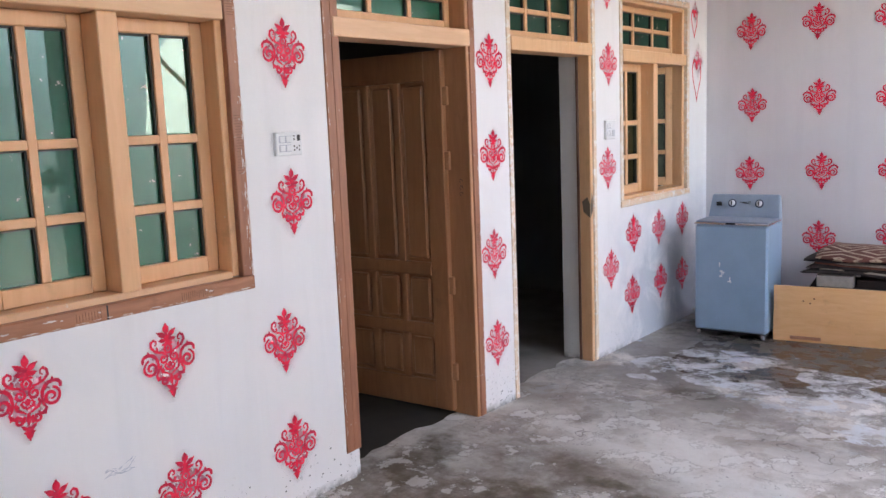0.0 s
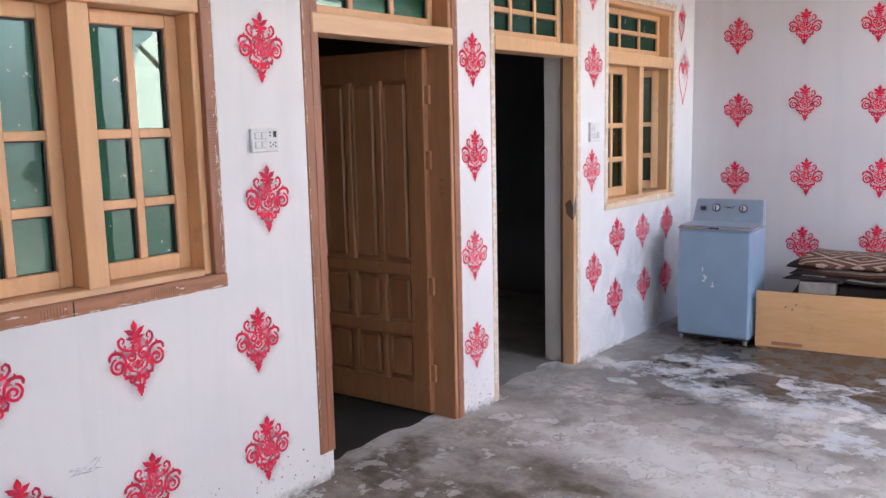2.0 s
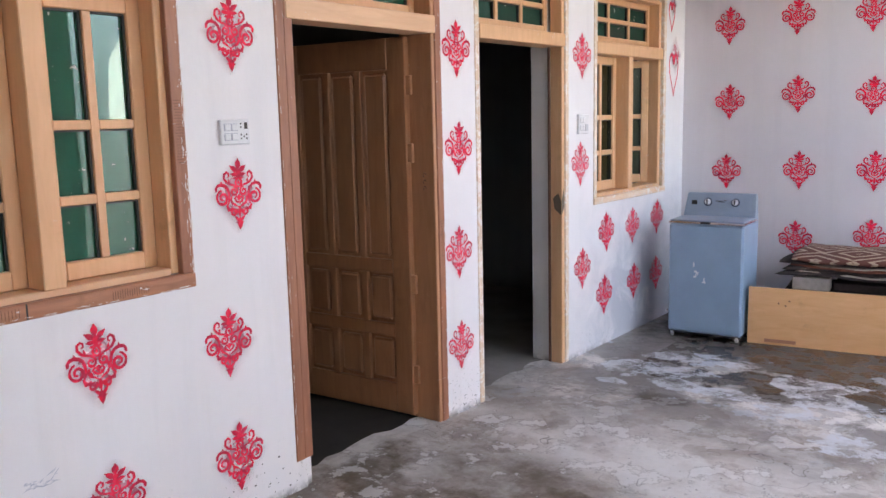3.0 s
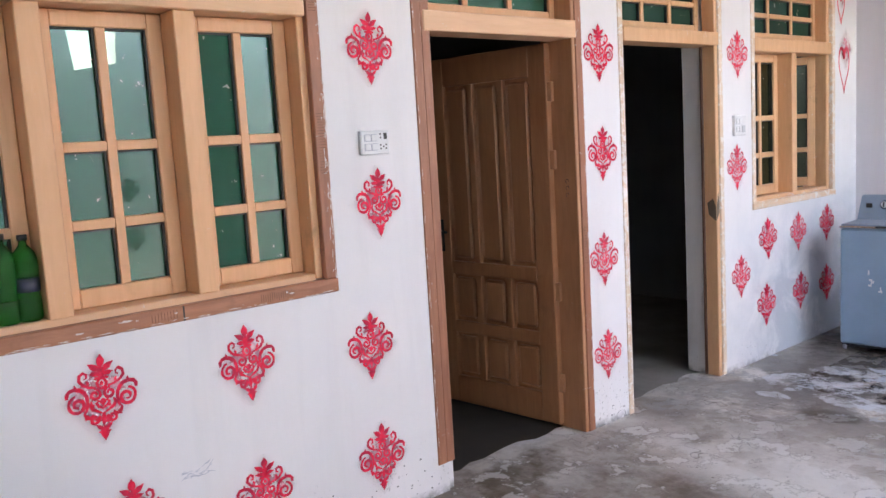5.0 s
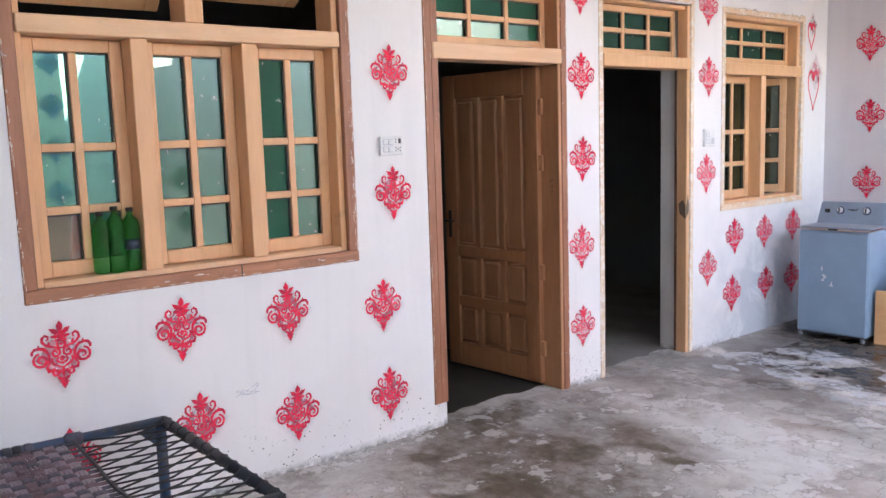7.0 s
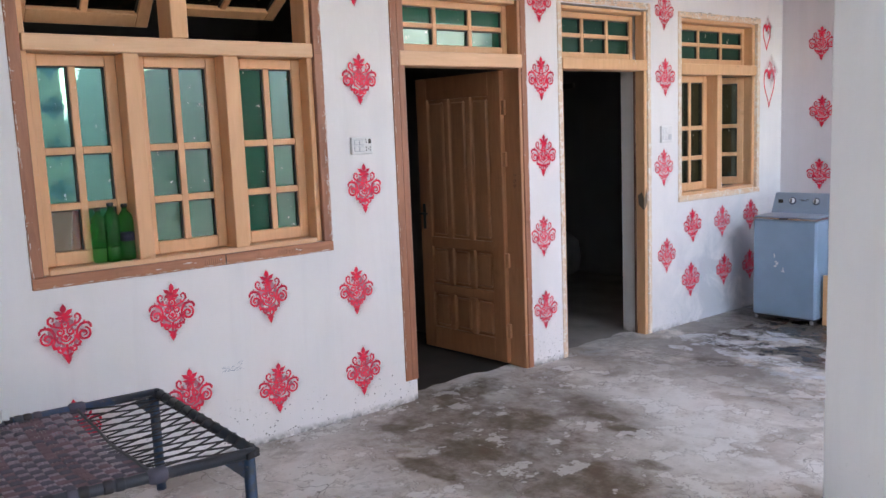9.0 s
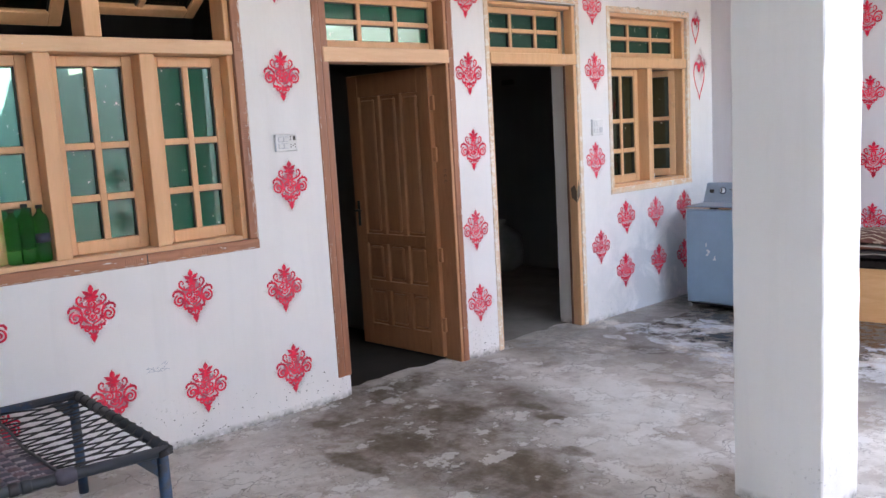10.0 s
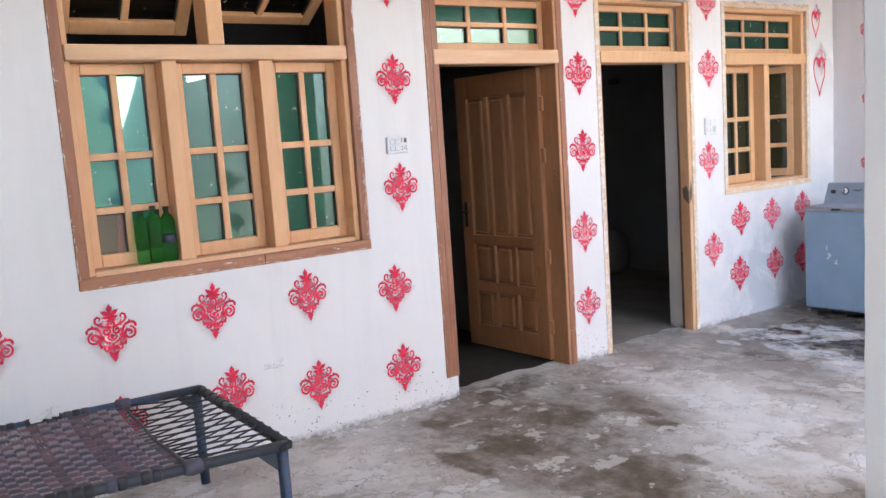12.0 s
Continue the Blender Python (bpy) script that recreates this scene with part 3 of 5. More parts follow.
def casing(parent, y0, y1, z0, z1, w, mats, bottom=True, left_from=None, x=W):
    lz = z0 if left_from is None else left_from
    a, b = x - 0.03, x + 0.006
    zb = z0 + w if bottom else z0
    beam("casing", y0, y0 + w, lz if not bottom else zb, z1 - w, a, b, mats[0], parent)
    beam("casing", y1 - w, y1, zb, z1 - w, a, b, mats[0], parent)
    beam("casing", y0, y1, z1 - w, z1, a, b, mats[1], parent)
    if bottom:
        beam("casing", y0, y1, z0, z0 + w, a, b + 0.004, mats[1], parent, "weathered brown wooden sill rail")


# the wide window
w1 = thing("window_1", (W, 1.34, 1.06), "wide tan wooden window with three closed green-glazed casements and two tilted top sashes", "window", kind="structure")
casing(w1, 0.545, 2.135, 1.012, 2.55, 0.055, (BROWN, BROWN_B))
A, B = -2.70, -2.552
beam("frame", 0.590, 0.630, 1.07, 2.49, A, B, TAN, w1)
beam("frame", 2.050, 2.090, 1.07, 2.49, A, B, TAN, w1)
beam("frame", 0.630, 2.050, 1.055, 1.092, A, B, TAN_B, w1)
beam("frame", 0.630, 2.050, 2.465, 2.505, A, B, TAN_B, w1)
beam("crossbeam", 0.606, 2.074, 2.083, 2.158, A, W + 0.008, TAN_B, w1, "thick tan wooden crossbeam")
beam("mullion", 1.045, 1.122, 1.092, 2.082, A, W - 0.004, TAN, w1)
beam("mullion", 1.553, 1.632, 1.092, 2.082, A, W - 0.004, TAN, w1)
beam("mullion", 1.293, 1.378, 2.159, 2.464, A, W + 0.002, TAN, w1)
SX = -2.634
three = (0.372, 0.225, 0.195)
for i, (y0, y1) in enumerate(((0.632, 1.043), (1.124, 1.551), (1.634, 2.048))):
    sash("casement", w1, y0, y1, 1.094, 2.080, SX, 2, three, TAN, glass=(lambda r, c: CLEAR if r == 2 and c == 0 else BRIGHT_MIRROR_GLASS) if i == 0 else GLASS)
sash("top_sash", w1, 0.634, 1.290, 2.162, 2.462, SX, 2, (1,), TAN, 0.066, 0.036, glass=BARE, hinge="top", drop=43, label="tan glazed top sash tilted half open")
sash("top_sash", w1, 1.381, 2.046, 2.162, 2.462, SX, 2, (1,), TAN, 0.060, 0.034, glass=BARE, hinge="top", drop=62, label="tan glazed top sash tilted wide open")


TX = -2.632


def transom(parent, y0, y1, z0, z1, mat, glass=None):
    return sash("transom_light", parent, y0, y1, z0, z1, TX, 3, (1, 1), mat, 0.042, 0.03, glass=glass or GLASS)


# first doorway with its open leaf
d1 = thing("door_1", (W, 3.15, 0), "tan wooden doorway with a panelled door standing open into a dark room", "door", kind="structure")
casing(d1, 2.600, 3.708, 0.0, 2.55, 0.05, (BROWN, BROWN_B), bottom=False, left_from=0.135)
beam("jamb", 2.6505, 2.700, 0.135, 2.49, -2.68, W + 0.003, BROWN, d1)
beam("jamb_foot", 2.6505, 2.700, 0.0, 0.133, -2.68, W - 0.012, WHITE, d1, "plastered foot of the jamb")
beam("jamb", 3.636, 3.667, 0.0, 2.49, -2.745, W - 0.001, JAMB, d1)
beam("lintel", 2.662, 3.664, 2.052, 2.140, -2.68, W + 0.008, TAN_B, d1)
beam("head", 2.700, 3.636, 2.465, 2.49, -2.66, W - 0.02, TAN_B, d1)
transom(d1, 2.702, 3.634, 2.142, 2.463, TAN)


def door_leaf(parent, hx, hy, turn, width, z0, z1, mat):
    """A leaf that runs from its hinge along -x when turn is 0; its seen face looks along -y."""
    M = pose(hx, hy, 0, 0, 0, turn)
    leaf = new("leaf")
    leaf.parent = parent
    leaf.matrix_parent_inverse = parent.matrix_world.inverted()
    T, st, mu = 0.044, 0.115, 0.046
    pw = (width - 2 * st - 2 * mu) / 3
    zs = ((0.875, 1.885), (0.520, 0.800), (0.183, 0.450))
    bm = bmesh.new()
    box(bm, -st, 0, 0, T, z0, z1, 0.004, M)
    box(bm, -width, -width + st, 0, T, z0, z1, 0.004, M)
    for a, b in ((z0, zs[2][0]), (zs[2][1], zs[1][0]), (zs[1][1], zs[0][0]), (zs[0][1], z1)):
        box(bm, -width + st, -st, 0, T, a, b, 0.004, M)
    for a, b in zs:
        for k in (1, 2):
            x = -st - k * pw - (k - 1) * mu
            box(bm, x - mu, x, 0.0005, T - 0.0005, a, b, 0.004, M)
    part("leaf_frame", bm, mat, leaf)
    for a, b in zs:
        for k in range(3):
            x1 = -st - k * (pw + mu)
            bm = bmesh.new()
            box(bm, x1 - pw, x1, 0.024, T - 0.010, a, b, 0, M)
            box(bm, x1 - pw + 0.016, x1 - 0.016, 0.006, 0.0245, a + 0.018, b - 0.018, 0.015, M)
            part("door_panel", bm, mat, leaf)
    for z in (0.25, 0.75, 1.45, 1.80):
        block("hinge", (-0.006, 0.03, 0.008, 0.030, z - 0.05, z + 0.05), JAMB, leaf, 0.004, m=M)
    bm = bmesh.new()
    box(bm, -width + 0.035, -width + 0.065, -0.006, 0, 0.93, 1.12, 0.002, M)
    tube(bm, [M @ Vector(q) for q in ((-width + 0.05, -0.005, 1.05), (-width + 0.05, -0.05, 1.05), (-width + 0.13, -0.05, 1.05))], 0.008)
    part("door_handle", bm, DARK, leaf, "black lever door handle")


door_leaf(d1, -2.682, 3.598, 4.0, 0.86, 0.02, 2.045, DOOR)

# second doorway, open
d2 = thing("door_2", (W, 4.52, 0), "ochre wooden doorway without a leaf, open to a dark room", "door", kind="structure")
casing(d2, 4.010, 5.034, 0.0, 2.55, 0.042, (CREAM, CREAM_B), bottom=False)
beam("jamb", 4.046, 4.085, 0.0, 2.49, -2.64, W - 0.02, YELLOW, d2)
beam("jamb", 4.955, 4.990, 0.0, 2.49, -2.615, W - 0.001, YELLOW, d2)
# The shadow in the rebate is painted as a dark brown strip.
beam("rebate", 4.948, 4.990, 0.0, 2.052, -2.633, -2.6155, REBATE_SHADOW, d2, "rebate of the jamb with its shadow put into the dark brown colour")
beam("lintel", 4.056, 4.990, 2.052, 2.130, -2.68, W + 0.008, YELLOW, d2)
beam("head", 4.085, 4.955, 2.465, 2.49, -2.64, W - 0.02, YELLOW, d2)
transom(d2, 4.087, 4.953, 2.132, 2.463, YELLOW, DIM_GLASS)
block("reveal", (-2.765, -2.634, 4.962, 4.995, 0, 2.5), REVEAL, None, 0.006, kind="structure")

# the small window
w2 = thing("window_2", (W, 5.97, 1.06), "ochre wooden window, one green-glazed casement closed and one opened inward", "window", kind="structure")
casing(w2, 5.380, 6.565, 1.015, 2.515, 0.045, (CREAM, CREAM_B))
beam("frame", 5.405, 5.455, 1.06, 2.465, A, B, YELLOW, w2)
beam("frame", 6.485, 6.535, 1.06, 2.465, A, B, YELLOW, w2)
beam("frame", 5.455, 6.485, 1.05, 1.085, A, B, YELLOW, w2)
beam("frame", 5.455, 6.485, 2.44, 2.475, A, B, YELLOW, w2)
beam("crossbeam", 5.430, 6.510, 2.030, 2.115, A, W + 0.004, YELLOW, w2)
beam("mullion", 5.930, 6.000, 1.085, 2.029, A, W - 0.004, YELLOW, w2)
sash("casement", w2, 5.457, 5.928, 1.087, 2.028, SX, 2, three, YELLOW, glass=OLIVE)
sash("casement", w2, 6.002, 6.483, 1.087, 2.028, SX, 2, three, YELLOW, glass=OLIVE, hinge="side", turn=-62, label="ochre casement opened inward")
transom(w2, 5.457, 6.483, 2.117, 2.438, YELLOW, DIM_GLASS)

# ---- stencilled motifs ----
def ribbon(bm, pts, widths, z=0.0):
    n = len(pts)
    prev = None
    for i in range(n):
        a, b = Vector(pts[max(i - 1, 0)]), Vector(pts[min(i + 1, n - 1)])
        d = (b - a).normalized() if (b - a).length else Vector((1, 0))
        s = Vector((-d.y, d.x)) * widths[i] / 2
        p = Vector(pts[i])
        cur = (bm.verts.new((p.x + s.x, p.y + s.y, z)), bm.verts.new((p.x - s.x, p.y - s.y, z)))
        if prev:
            bm.faces.new((prev[0], prev[1], cur[1], cur[0]))
        prev = cur


def spiral(cx, cy, r0, r1, a0, turns, n=18):
    return [(cx + (r0 + (r1 - r0) * i / (n - 1)) * math.cos(radians(a0) + turns * 2 * math.pi * i / (n - 1)),
             cy + (r0 + (r1 - r0) * i / (n - 1)) * math.sin(radians(a0) + turns * 2 * math.pi * i / (n - 1))) for i in range(n)]


def taper(n, w, lo=0.35, head=0.0):
    return [w * (lo + (1 - lo) * math.sin(math.pi * (0.12 + 0.88 * i / (n - 1)))) + (head if i == n - 1 else 0) for i in range(n)]


def leaf_shape(bm, x, y, ang, length, width, z):
    n = 8
    pts = [(x + math.cos(radians(ang)) * length * i / (n - 1), y + math.sin(radians(ang)) * length * i / (n - 1)) for i in range(n)]
    ribbon(bm, pts, [1.35 * width * math.sin(math.pi * min(0.97, 0.06 + i / (n - 1))) ** 0.8 for i in range(n)], z)


def motif_mesh(seed):
    rng = random.Random(seed)
    bm = bmesh.new()
    lay = [0]

    def z():
        lay[0] += 1
        return lay[0] * 0.00001
    for sx in (1, -1):
        def R(pts, w, lo=0.35, head=0.0):
            if w < 0.072 and rng.random() < 0.05:
                return
            ribbon(bm, [(sx * px, py) for px, py in pts], taper(len(pts), w * 1.22, lo, head), z())

        def L(x, y, a, l, w):
            leaf_shape(bm, sx * x, y, a if sx > 0 else 180 - a, l, w, z())
        # the great side scroll, its hooked brow and the limb that carries it
        R(spiral(0.67, -0.10, 0.27, 0.05, 80, -1.55, 28), 0.085, 0.45)
        R([(0.94, 0.12), (0.95, 0.23), (0.87, 0.32), (0.74, 0.35), (0.59, 0.31), (0.48, 0.21), (0.42, 0.08), (0.40, -0.10), (0.43, -0.26), (0.52, -0.38)], 0.095, 0.5)
        L(0.90, 0.25, -60, 0.15, 0.07)
        # the small scroll above
        R([(0.16, 0.30), (0.34, 0.34), (0.50, 0.42), (0.60, 0.55), (0.58, 0.69), (0.48, 0.76), (0.40, 0.70), (0.40, 0.61), (0.47, 0.58)], 0.078, 0.45)
        L(0.36, 0.40, 70, 0.15, 0.06)
        # heart of curls in the middle
        R(spiral(0.20, 0.10, 0.165, 0.04, 85, 1.35, 22), 0.075, 0.5)
        R([(0.0, 0.24), (0.10, 0.30), (0.13, 0.42), (0.06, 0.52), (0.0, 0.54)], 0.075, 0.6)
        R([(0.0, -0.30), (0.12, -0.24), (0.18, -0.14), (0.12, -0.08), (0.04, -0.12)], 0.07, 0.5)
        R([(0.30, -0.06), (0.34, -0.18), (0.28, -0.30), (0.16, -0.36), (0.04, -0.44)], 0.075)
        # lower leaves and curls down to the point
        R(spiral(0.24, -0.62, 0.12, 0.035, 120, -1.2, 16), 0.07, 0.5)
        R([(0.52, -0.36), (0.46, -0.50), (0.36, -0.52), (0.27, -0.44)], 0.10, 0.4)
        L(0.40, -0.44, -50, 0.16, 0.10)
        L(0.10, -0.50, -70, 0.24, 0.10)
        L(0.02, -0.92, 42, 0.28, 0.085)
        L(0.02, -0.98, 8, 0.16, 0.06)
        # crown
        L(0.03, 0.76, 34, 0.38, 0.13)
        L(0.03, 0.66, 6, 0.30, 0.10)
        L(0.06, 0.56, -8, 0.16, 0.06)
        L(0.70, 0.36, 75, 0.12, 0.05)
    leaf_shape(bm, 0, 0.86, 90, 0.35, 0.17, z())
    leaf_shape(bm, 0, 0.50, 90, 0.42, 0.15, z())
    leaf_shape(bm, 0, 0.34, 90, 0.13, 0.08, z())
    leaf_shape(bm, 0, -0.02, -90, 0.22, 0.13, z())
    leaf_shape(bm, 0, -0.42, -90, 0.40, 0.10, z())
    leaf_shape(bm, 0, -0.80, -90, 0.42, 0.17, z())
    for k in range(rng.choice((3, 4, 5))):
        a, r = rng.uniform(0, 6.3), rng.uniform(0.1, 0.55)
        leaf_shape(bm, r * math.cos(a), r * math.sin(a) - 0.15, rng.uniform(0, 360), rng.uniform(0.08, 0.15), rng.uniform(0.05, 0.09), z())
    for v in bm.verts:
        v.co.x = v.co.x * 0.122 + rng.uniform(-0.0008, 0.0008)
        v.co.y = v.co.y * 0.117 + rng.uniform(-0.0008, 0.0008)
    me = bpy.data.meshes.new("motif")
    bm.to_mesh(me)
    bm.free()
    me.materials.append(PALE_RED if seed > 4 else RED)
    return me


def disc_mesh():
    bm = bmesh.new()
    bmesh.ops.create_circle(bm, cap_ends=True, segments=24, radius=0.155)
    me = bpy.data.meshes.new("overspray")
    bm.to_mesh(me)
    bm.free()
    me.materials.append(SPRAY)
    return me


MOTIFS, DISC = [motif_mesh(s) for s in range(8)], disc_mesh()
THIN_DISC = DISC.copy()
THIN_DISC.materials[0] = THIN_SPRAY
MR = random.Random(7)


BLUES = [m.copy() for m in MOTIFS[:3]]
for m in BLUES:
    m.materials[0] = BLUE_INK
DARKS = [m.copy() for m in MOTIFS[:3]]
for m in DARKS:
    m.materials[0] = MIRRORED_DARK_INK


def motif(m, k, kind="white wall", faded=False, ink=None, tint="blue"):
    ob = new("stencil_motif", ink[k % 3] if ink else MOTIFS[5 + k % 3 if faded else k % 5])
    ob.matrix_world = m @ pose(0, 0, 0, 0, 0, MR.uniform(-2.5, 2.5)) @ Matrix.Diagonal((MR.uniform(0.96, 1.04), MR.uniform(0.96, 1.04), 1, 1))
    tagged(ob, (tint if ink else "faded pinkish" if faded else "red") + " damask motif stencilled with spray paint on the " + kind, "wall motif", "red motifs stencilled on the walls")
    if ink:
        return ob
    sp = new("overspray", THIN_DISC if m.translation.y > 3.0 else DISC)
    sp.parent = ob
    sp.location = (MR.uniform(-0.008, 0.008), MR.uniform(-0.008, 0.008), -0.0006)
    return ob


west = [(2.372, 1.970), (2.368, 1.347), (2.275, 0.758), (2.295, 0.271), (1.712, 0.808), (1.177, 0.811), (0.667, 0.790), (1.737, 0.293), (1.238, 0.362),
        (0.670, 0.330), (0.126, 0.801), (0.05, 1.36), (2.357, 2.520), (3.843, 1.985), (3.849, 1.466), (3.834, 0.908), (3.838, 0.389),
        (3.840, 2.500), (5.214, 2.006), (5.192, 1.307), (5.204, 2.500), (5.225, 0.602), (5.574, 0.808), (5.546, 0.364), (5.997, 0.807), (6.028, 0.384),
        (6.434, 0.825), (6.430, 0.380)]
for k, (y, z) in enumerate(west):
    motif(pose(W + 0.0025, y, z, 90, 0, 90), k, faded=(y, z) in ((3.838, 0.389), (3.834, 0.908), (5.214, 2.006), (5.192, 1.307), (5.204, 2.500), (5.225, 0.602), (5.997, 0.807)))
north = [(-2.165, 2.283), (-2.150, 1.700), (-2.162, 1.155), (-1.658, 2.312), (-1.638, 1.743), (-1.608, 1.175), (-1.617, 0.644), (-1.150, 2.300), (-1.125, 1.715),
         (-1.088, 1.178), (-1.095, 0.690), (-2.170, 2.86), (-1.660, 2.87), (-1.150, 2.87), (-2.160, 0.640)]
for k, (x, z) in enumerate(north):
    motif(pose(x, FAR - 0.0025, z, 90, 0, 0), k + 2)
for k, (y, z) in enumerate([(y, z) for y in (2.27, 1.72, 1.15, 0.6, 0.05) for z in (2.53, 2.09, 1.63, 1.17)]):
    motif(pose(3.2 - 0.0025, y, z, 90, 0, -90), k, "pale east wall", ink=BLUES)
for k, (y, z) in enumerate([(3.70, 1.25), (3.72, 0.72), (4.40, 1.22)]):
    motif(pose(3.41 - 0.0025, y, z, 90, 0, -90), k, "east wall", ink=DARKS, tint="dark red")

# ---- hearts sprayed beside the small window ----
for y, z, w, h in ((6.665, 2.375, 0.055, 0.11), (6.715, 1.945, 0.085, 0.17)):
    bm = bmesh.new()
    pts = [(0.16 * 6.25 * math.sin(a) ** 3 * w, (13 * math.cos(a) - 5 * math.cos(2 * a) - 2 * math.cos(3 * a) - math.cos(4 * a)) / 15 * h)
           for a in [2 * math.pi * i / 30 for i in range(31)]]
    ribbon(bm, pts, [0.013 + 0.020 * max(0.0, math.cos(2 * math.pi * i / 30)) for i in range(31)])
    h_ = part("sprayed_heart", bm, RED, None, "red heart outline sprayed on the white wall beside the window")
    tagged(h_, category="wall motif", group="sprayed hearts")
    h_.matrix_world = pose(W + 0.0025, y, z, 90, 0, 90)
    sp = new("overspray", DISC)
    sp.parent, sp.location, sp.scale = h_, (w * 0.35, h * 0.75, -0.0008), (0.75 * w / 0.07, 0.8 * h / 0.14, 1)

GREYISH = plain("pale_grey_paint", (0.60, 0.61, 0.64), 0.7)
SWITCH2 = plain("overpainted_plastic", (0.80, 0.79, 0.80), 0.6)

# ---- switchboards ----
def switchboard(y0, y1, z0, z1, label, holes=True):
    s = thing("switchboard", (W, (y0 + y1) / 2, (z0 + z1) / 2), label, "switchboard", "switchboards")
    block("plate", (W - 0.01, W + 0.018, y0, y1, z0, z1), SWITCH if holes else SWITCH2, s, 0.004)
    w, h = y1 - y0, z1 - z0
    for i in range(2):
        for j in range(2):
            a = y0 + w * (0.12 + 0.235 * i)
            b = z0 + h * (0.19 + 0.38 * j)
            block("switch_gap", (W + 0.0175, W + 0.0186, a - w * 0.012, a + w * 0.212, b - h * 0.02, b + h * 0.27), SMUDGE if holes else GREYISH, s, 0)
            block("switch", (W + 0.0187, W + 0.023, a, a + w * 0.2, b, b + h * 0.25), SWITCH if holes else SWITCH2, s, 0.002)
    bm = bmesh.new()
    if holes:
        box(bm, W + 0.0175, W + 0.0195, y0 + w * 0.80, y0 + w * 0.91, z0 + h * 0.62, z0 + h * 0.88)
        for a, b in ((0.66, 0.66), (0.66, 0.80), (0.66, 0.2), (0.66, 0.36), (0.85, 0.2), (0.85, 0.36), (0.76, 0.28)):
            box(bm, W + 0.0175, W + 0.0190, y0 + w * a, y0 + w * (a + 0.045), z0 + h * b, z0 + h * (b + 0.07))
        part("socket", bm, SWITCH_MARK, s)
    else:
        box(bm, W + 0.0175, W + 0.021, y0 + w * 0.62, y0 + w * 0.9, z0 + h * 0.16, z0 + h * 0.5, 0.002)
        part("socket", bm, GREYISH, s)


switchboard(2.287, 2.430, 1.543, 1.641, "white plastic switchboard with switches and a socket on the stencilled wall")
switchboard(5.146, 5.282, 1.502, 1.630, "switchboard painted over in white beside the second doorway", False)

PATCH = plain("dark_worn_wood", (0.17, 0.12, 0.085), 0.8)

# ---- marks on the wall and the joinery ----
def scuff(name, y, z, w, h, n, mat, label, seed, chips=False):
    rng = random.Random(seed)
    bm = bmesh.new()
    for k in range(n):
        x0, y0 = rng.uniform(-w, w), rng.uniform(-h, h)
        a, l = rng.uniform(-0.6, 0.9), rng.uniform(0.004, 0.016)
        if chips:
            y0 = -h + 2 * h * rng.random() ** 1.8
            r = 0.0035 * rng.random() ** 1.5 + 0.0012
            bm.faces.new([bm.verts.new((x0 + r * rng.uniform(0.7, 1.6) * math.cos(q), y0 + r * rng.uniform(0.6, 1.2) * math.sin(q), k * 0.000004)) for q in (0, 1.1, 2.2, 3.3, 4.3, 5.3)])
            continue
        ribbon(bm, [(x0 + l * i * math.cos(a), y0 + l * i * math.sin(a) + rng.uniform(-0.001, 0.001)) for i in range(3)], [0.0012, 0.0022, 0.0010], k * 0.00001)
    o = part(name, bm, mat, None, label, "stuff")
    o.matrix_world = pose(W + 0.0015, y, z, 90, 0, 90)
    return tagged(o, category="scuff")


DEEP = plain("dark_red_stain", (0.16, 0.012, 0.025), 0.8)
scuff("smudge", 1.47, 0.46, 0.06, 0.018, 26, SMUDGE, "grey-blue pencil smudge on the white wall", 3)
scuff("dark_speckle", 3.86, 1.475, 0.014, 0.045, 40, DEEP, "dark red stain sprayed over a motif", 5)
scuff("speckles", 1.95, 0.12, 0.68, 0.085, 95, SWITCH_MARK, "dark specks of chipped plaster low on the wall", 8, True)
scuff("speckles", 3.86, 0.14, 0.13, 0.10, 22, SWITCH_MARK, "dark specks of chipped plaster between the doorways", 9, True)
bm = bmesh.new()
for k in range(3):
    tube(bm, [(-2.595 + 0.010 * math.cos(a), 3.6352, 1.265 + 0.035 * k + 0.012 * math.sin(a)) for a in [q * math.pi / 3 for q in range(5)]], 0.0018, 5)
part("scribble", bm, SWITCH_MARK, d1, kind="stuff")
bm = bmesh.new()
g = [bm.verts.new((W + 0.0002, 4.948 + a, b)) for a, b in ((0.0, 0.99), (0.035, 1.04), (0.036, 1.11), (0.020, 1.17), (0.014, 1.12), (0.0, 1.08))]
bm.faces.new(g)
g = [bm.verts.new((W - 0.001 + a, 4.9445, b)) for a, b in ((0.0, 0.99), (-0.05, 1.03), (-0.06, 1.10), (-0.02, 1.13), (0.0, 1.08))]
bm.faces.new(g)
part("worn_patch", bm, PATCH, d2, "grey worn patch on the jamb", kind="stuff")

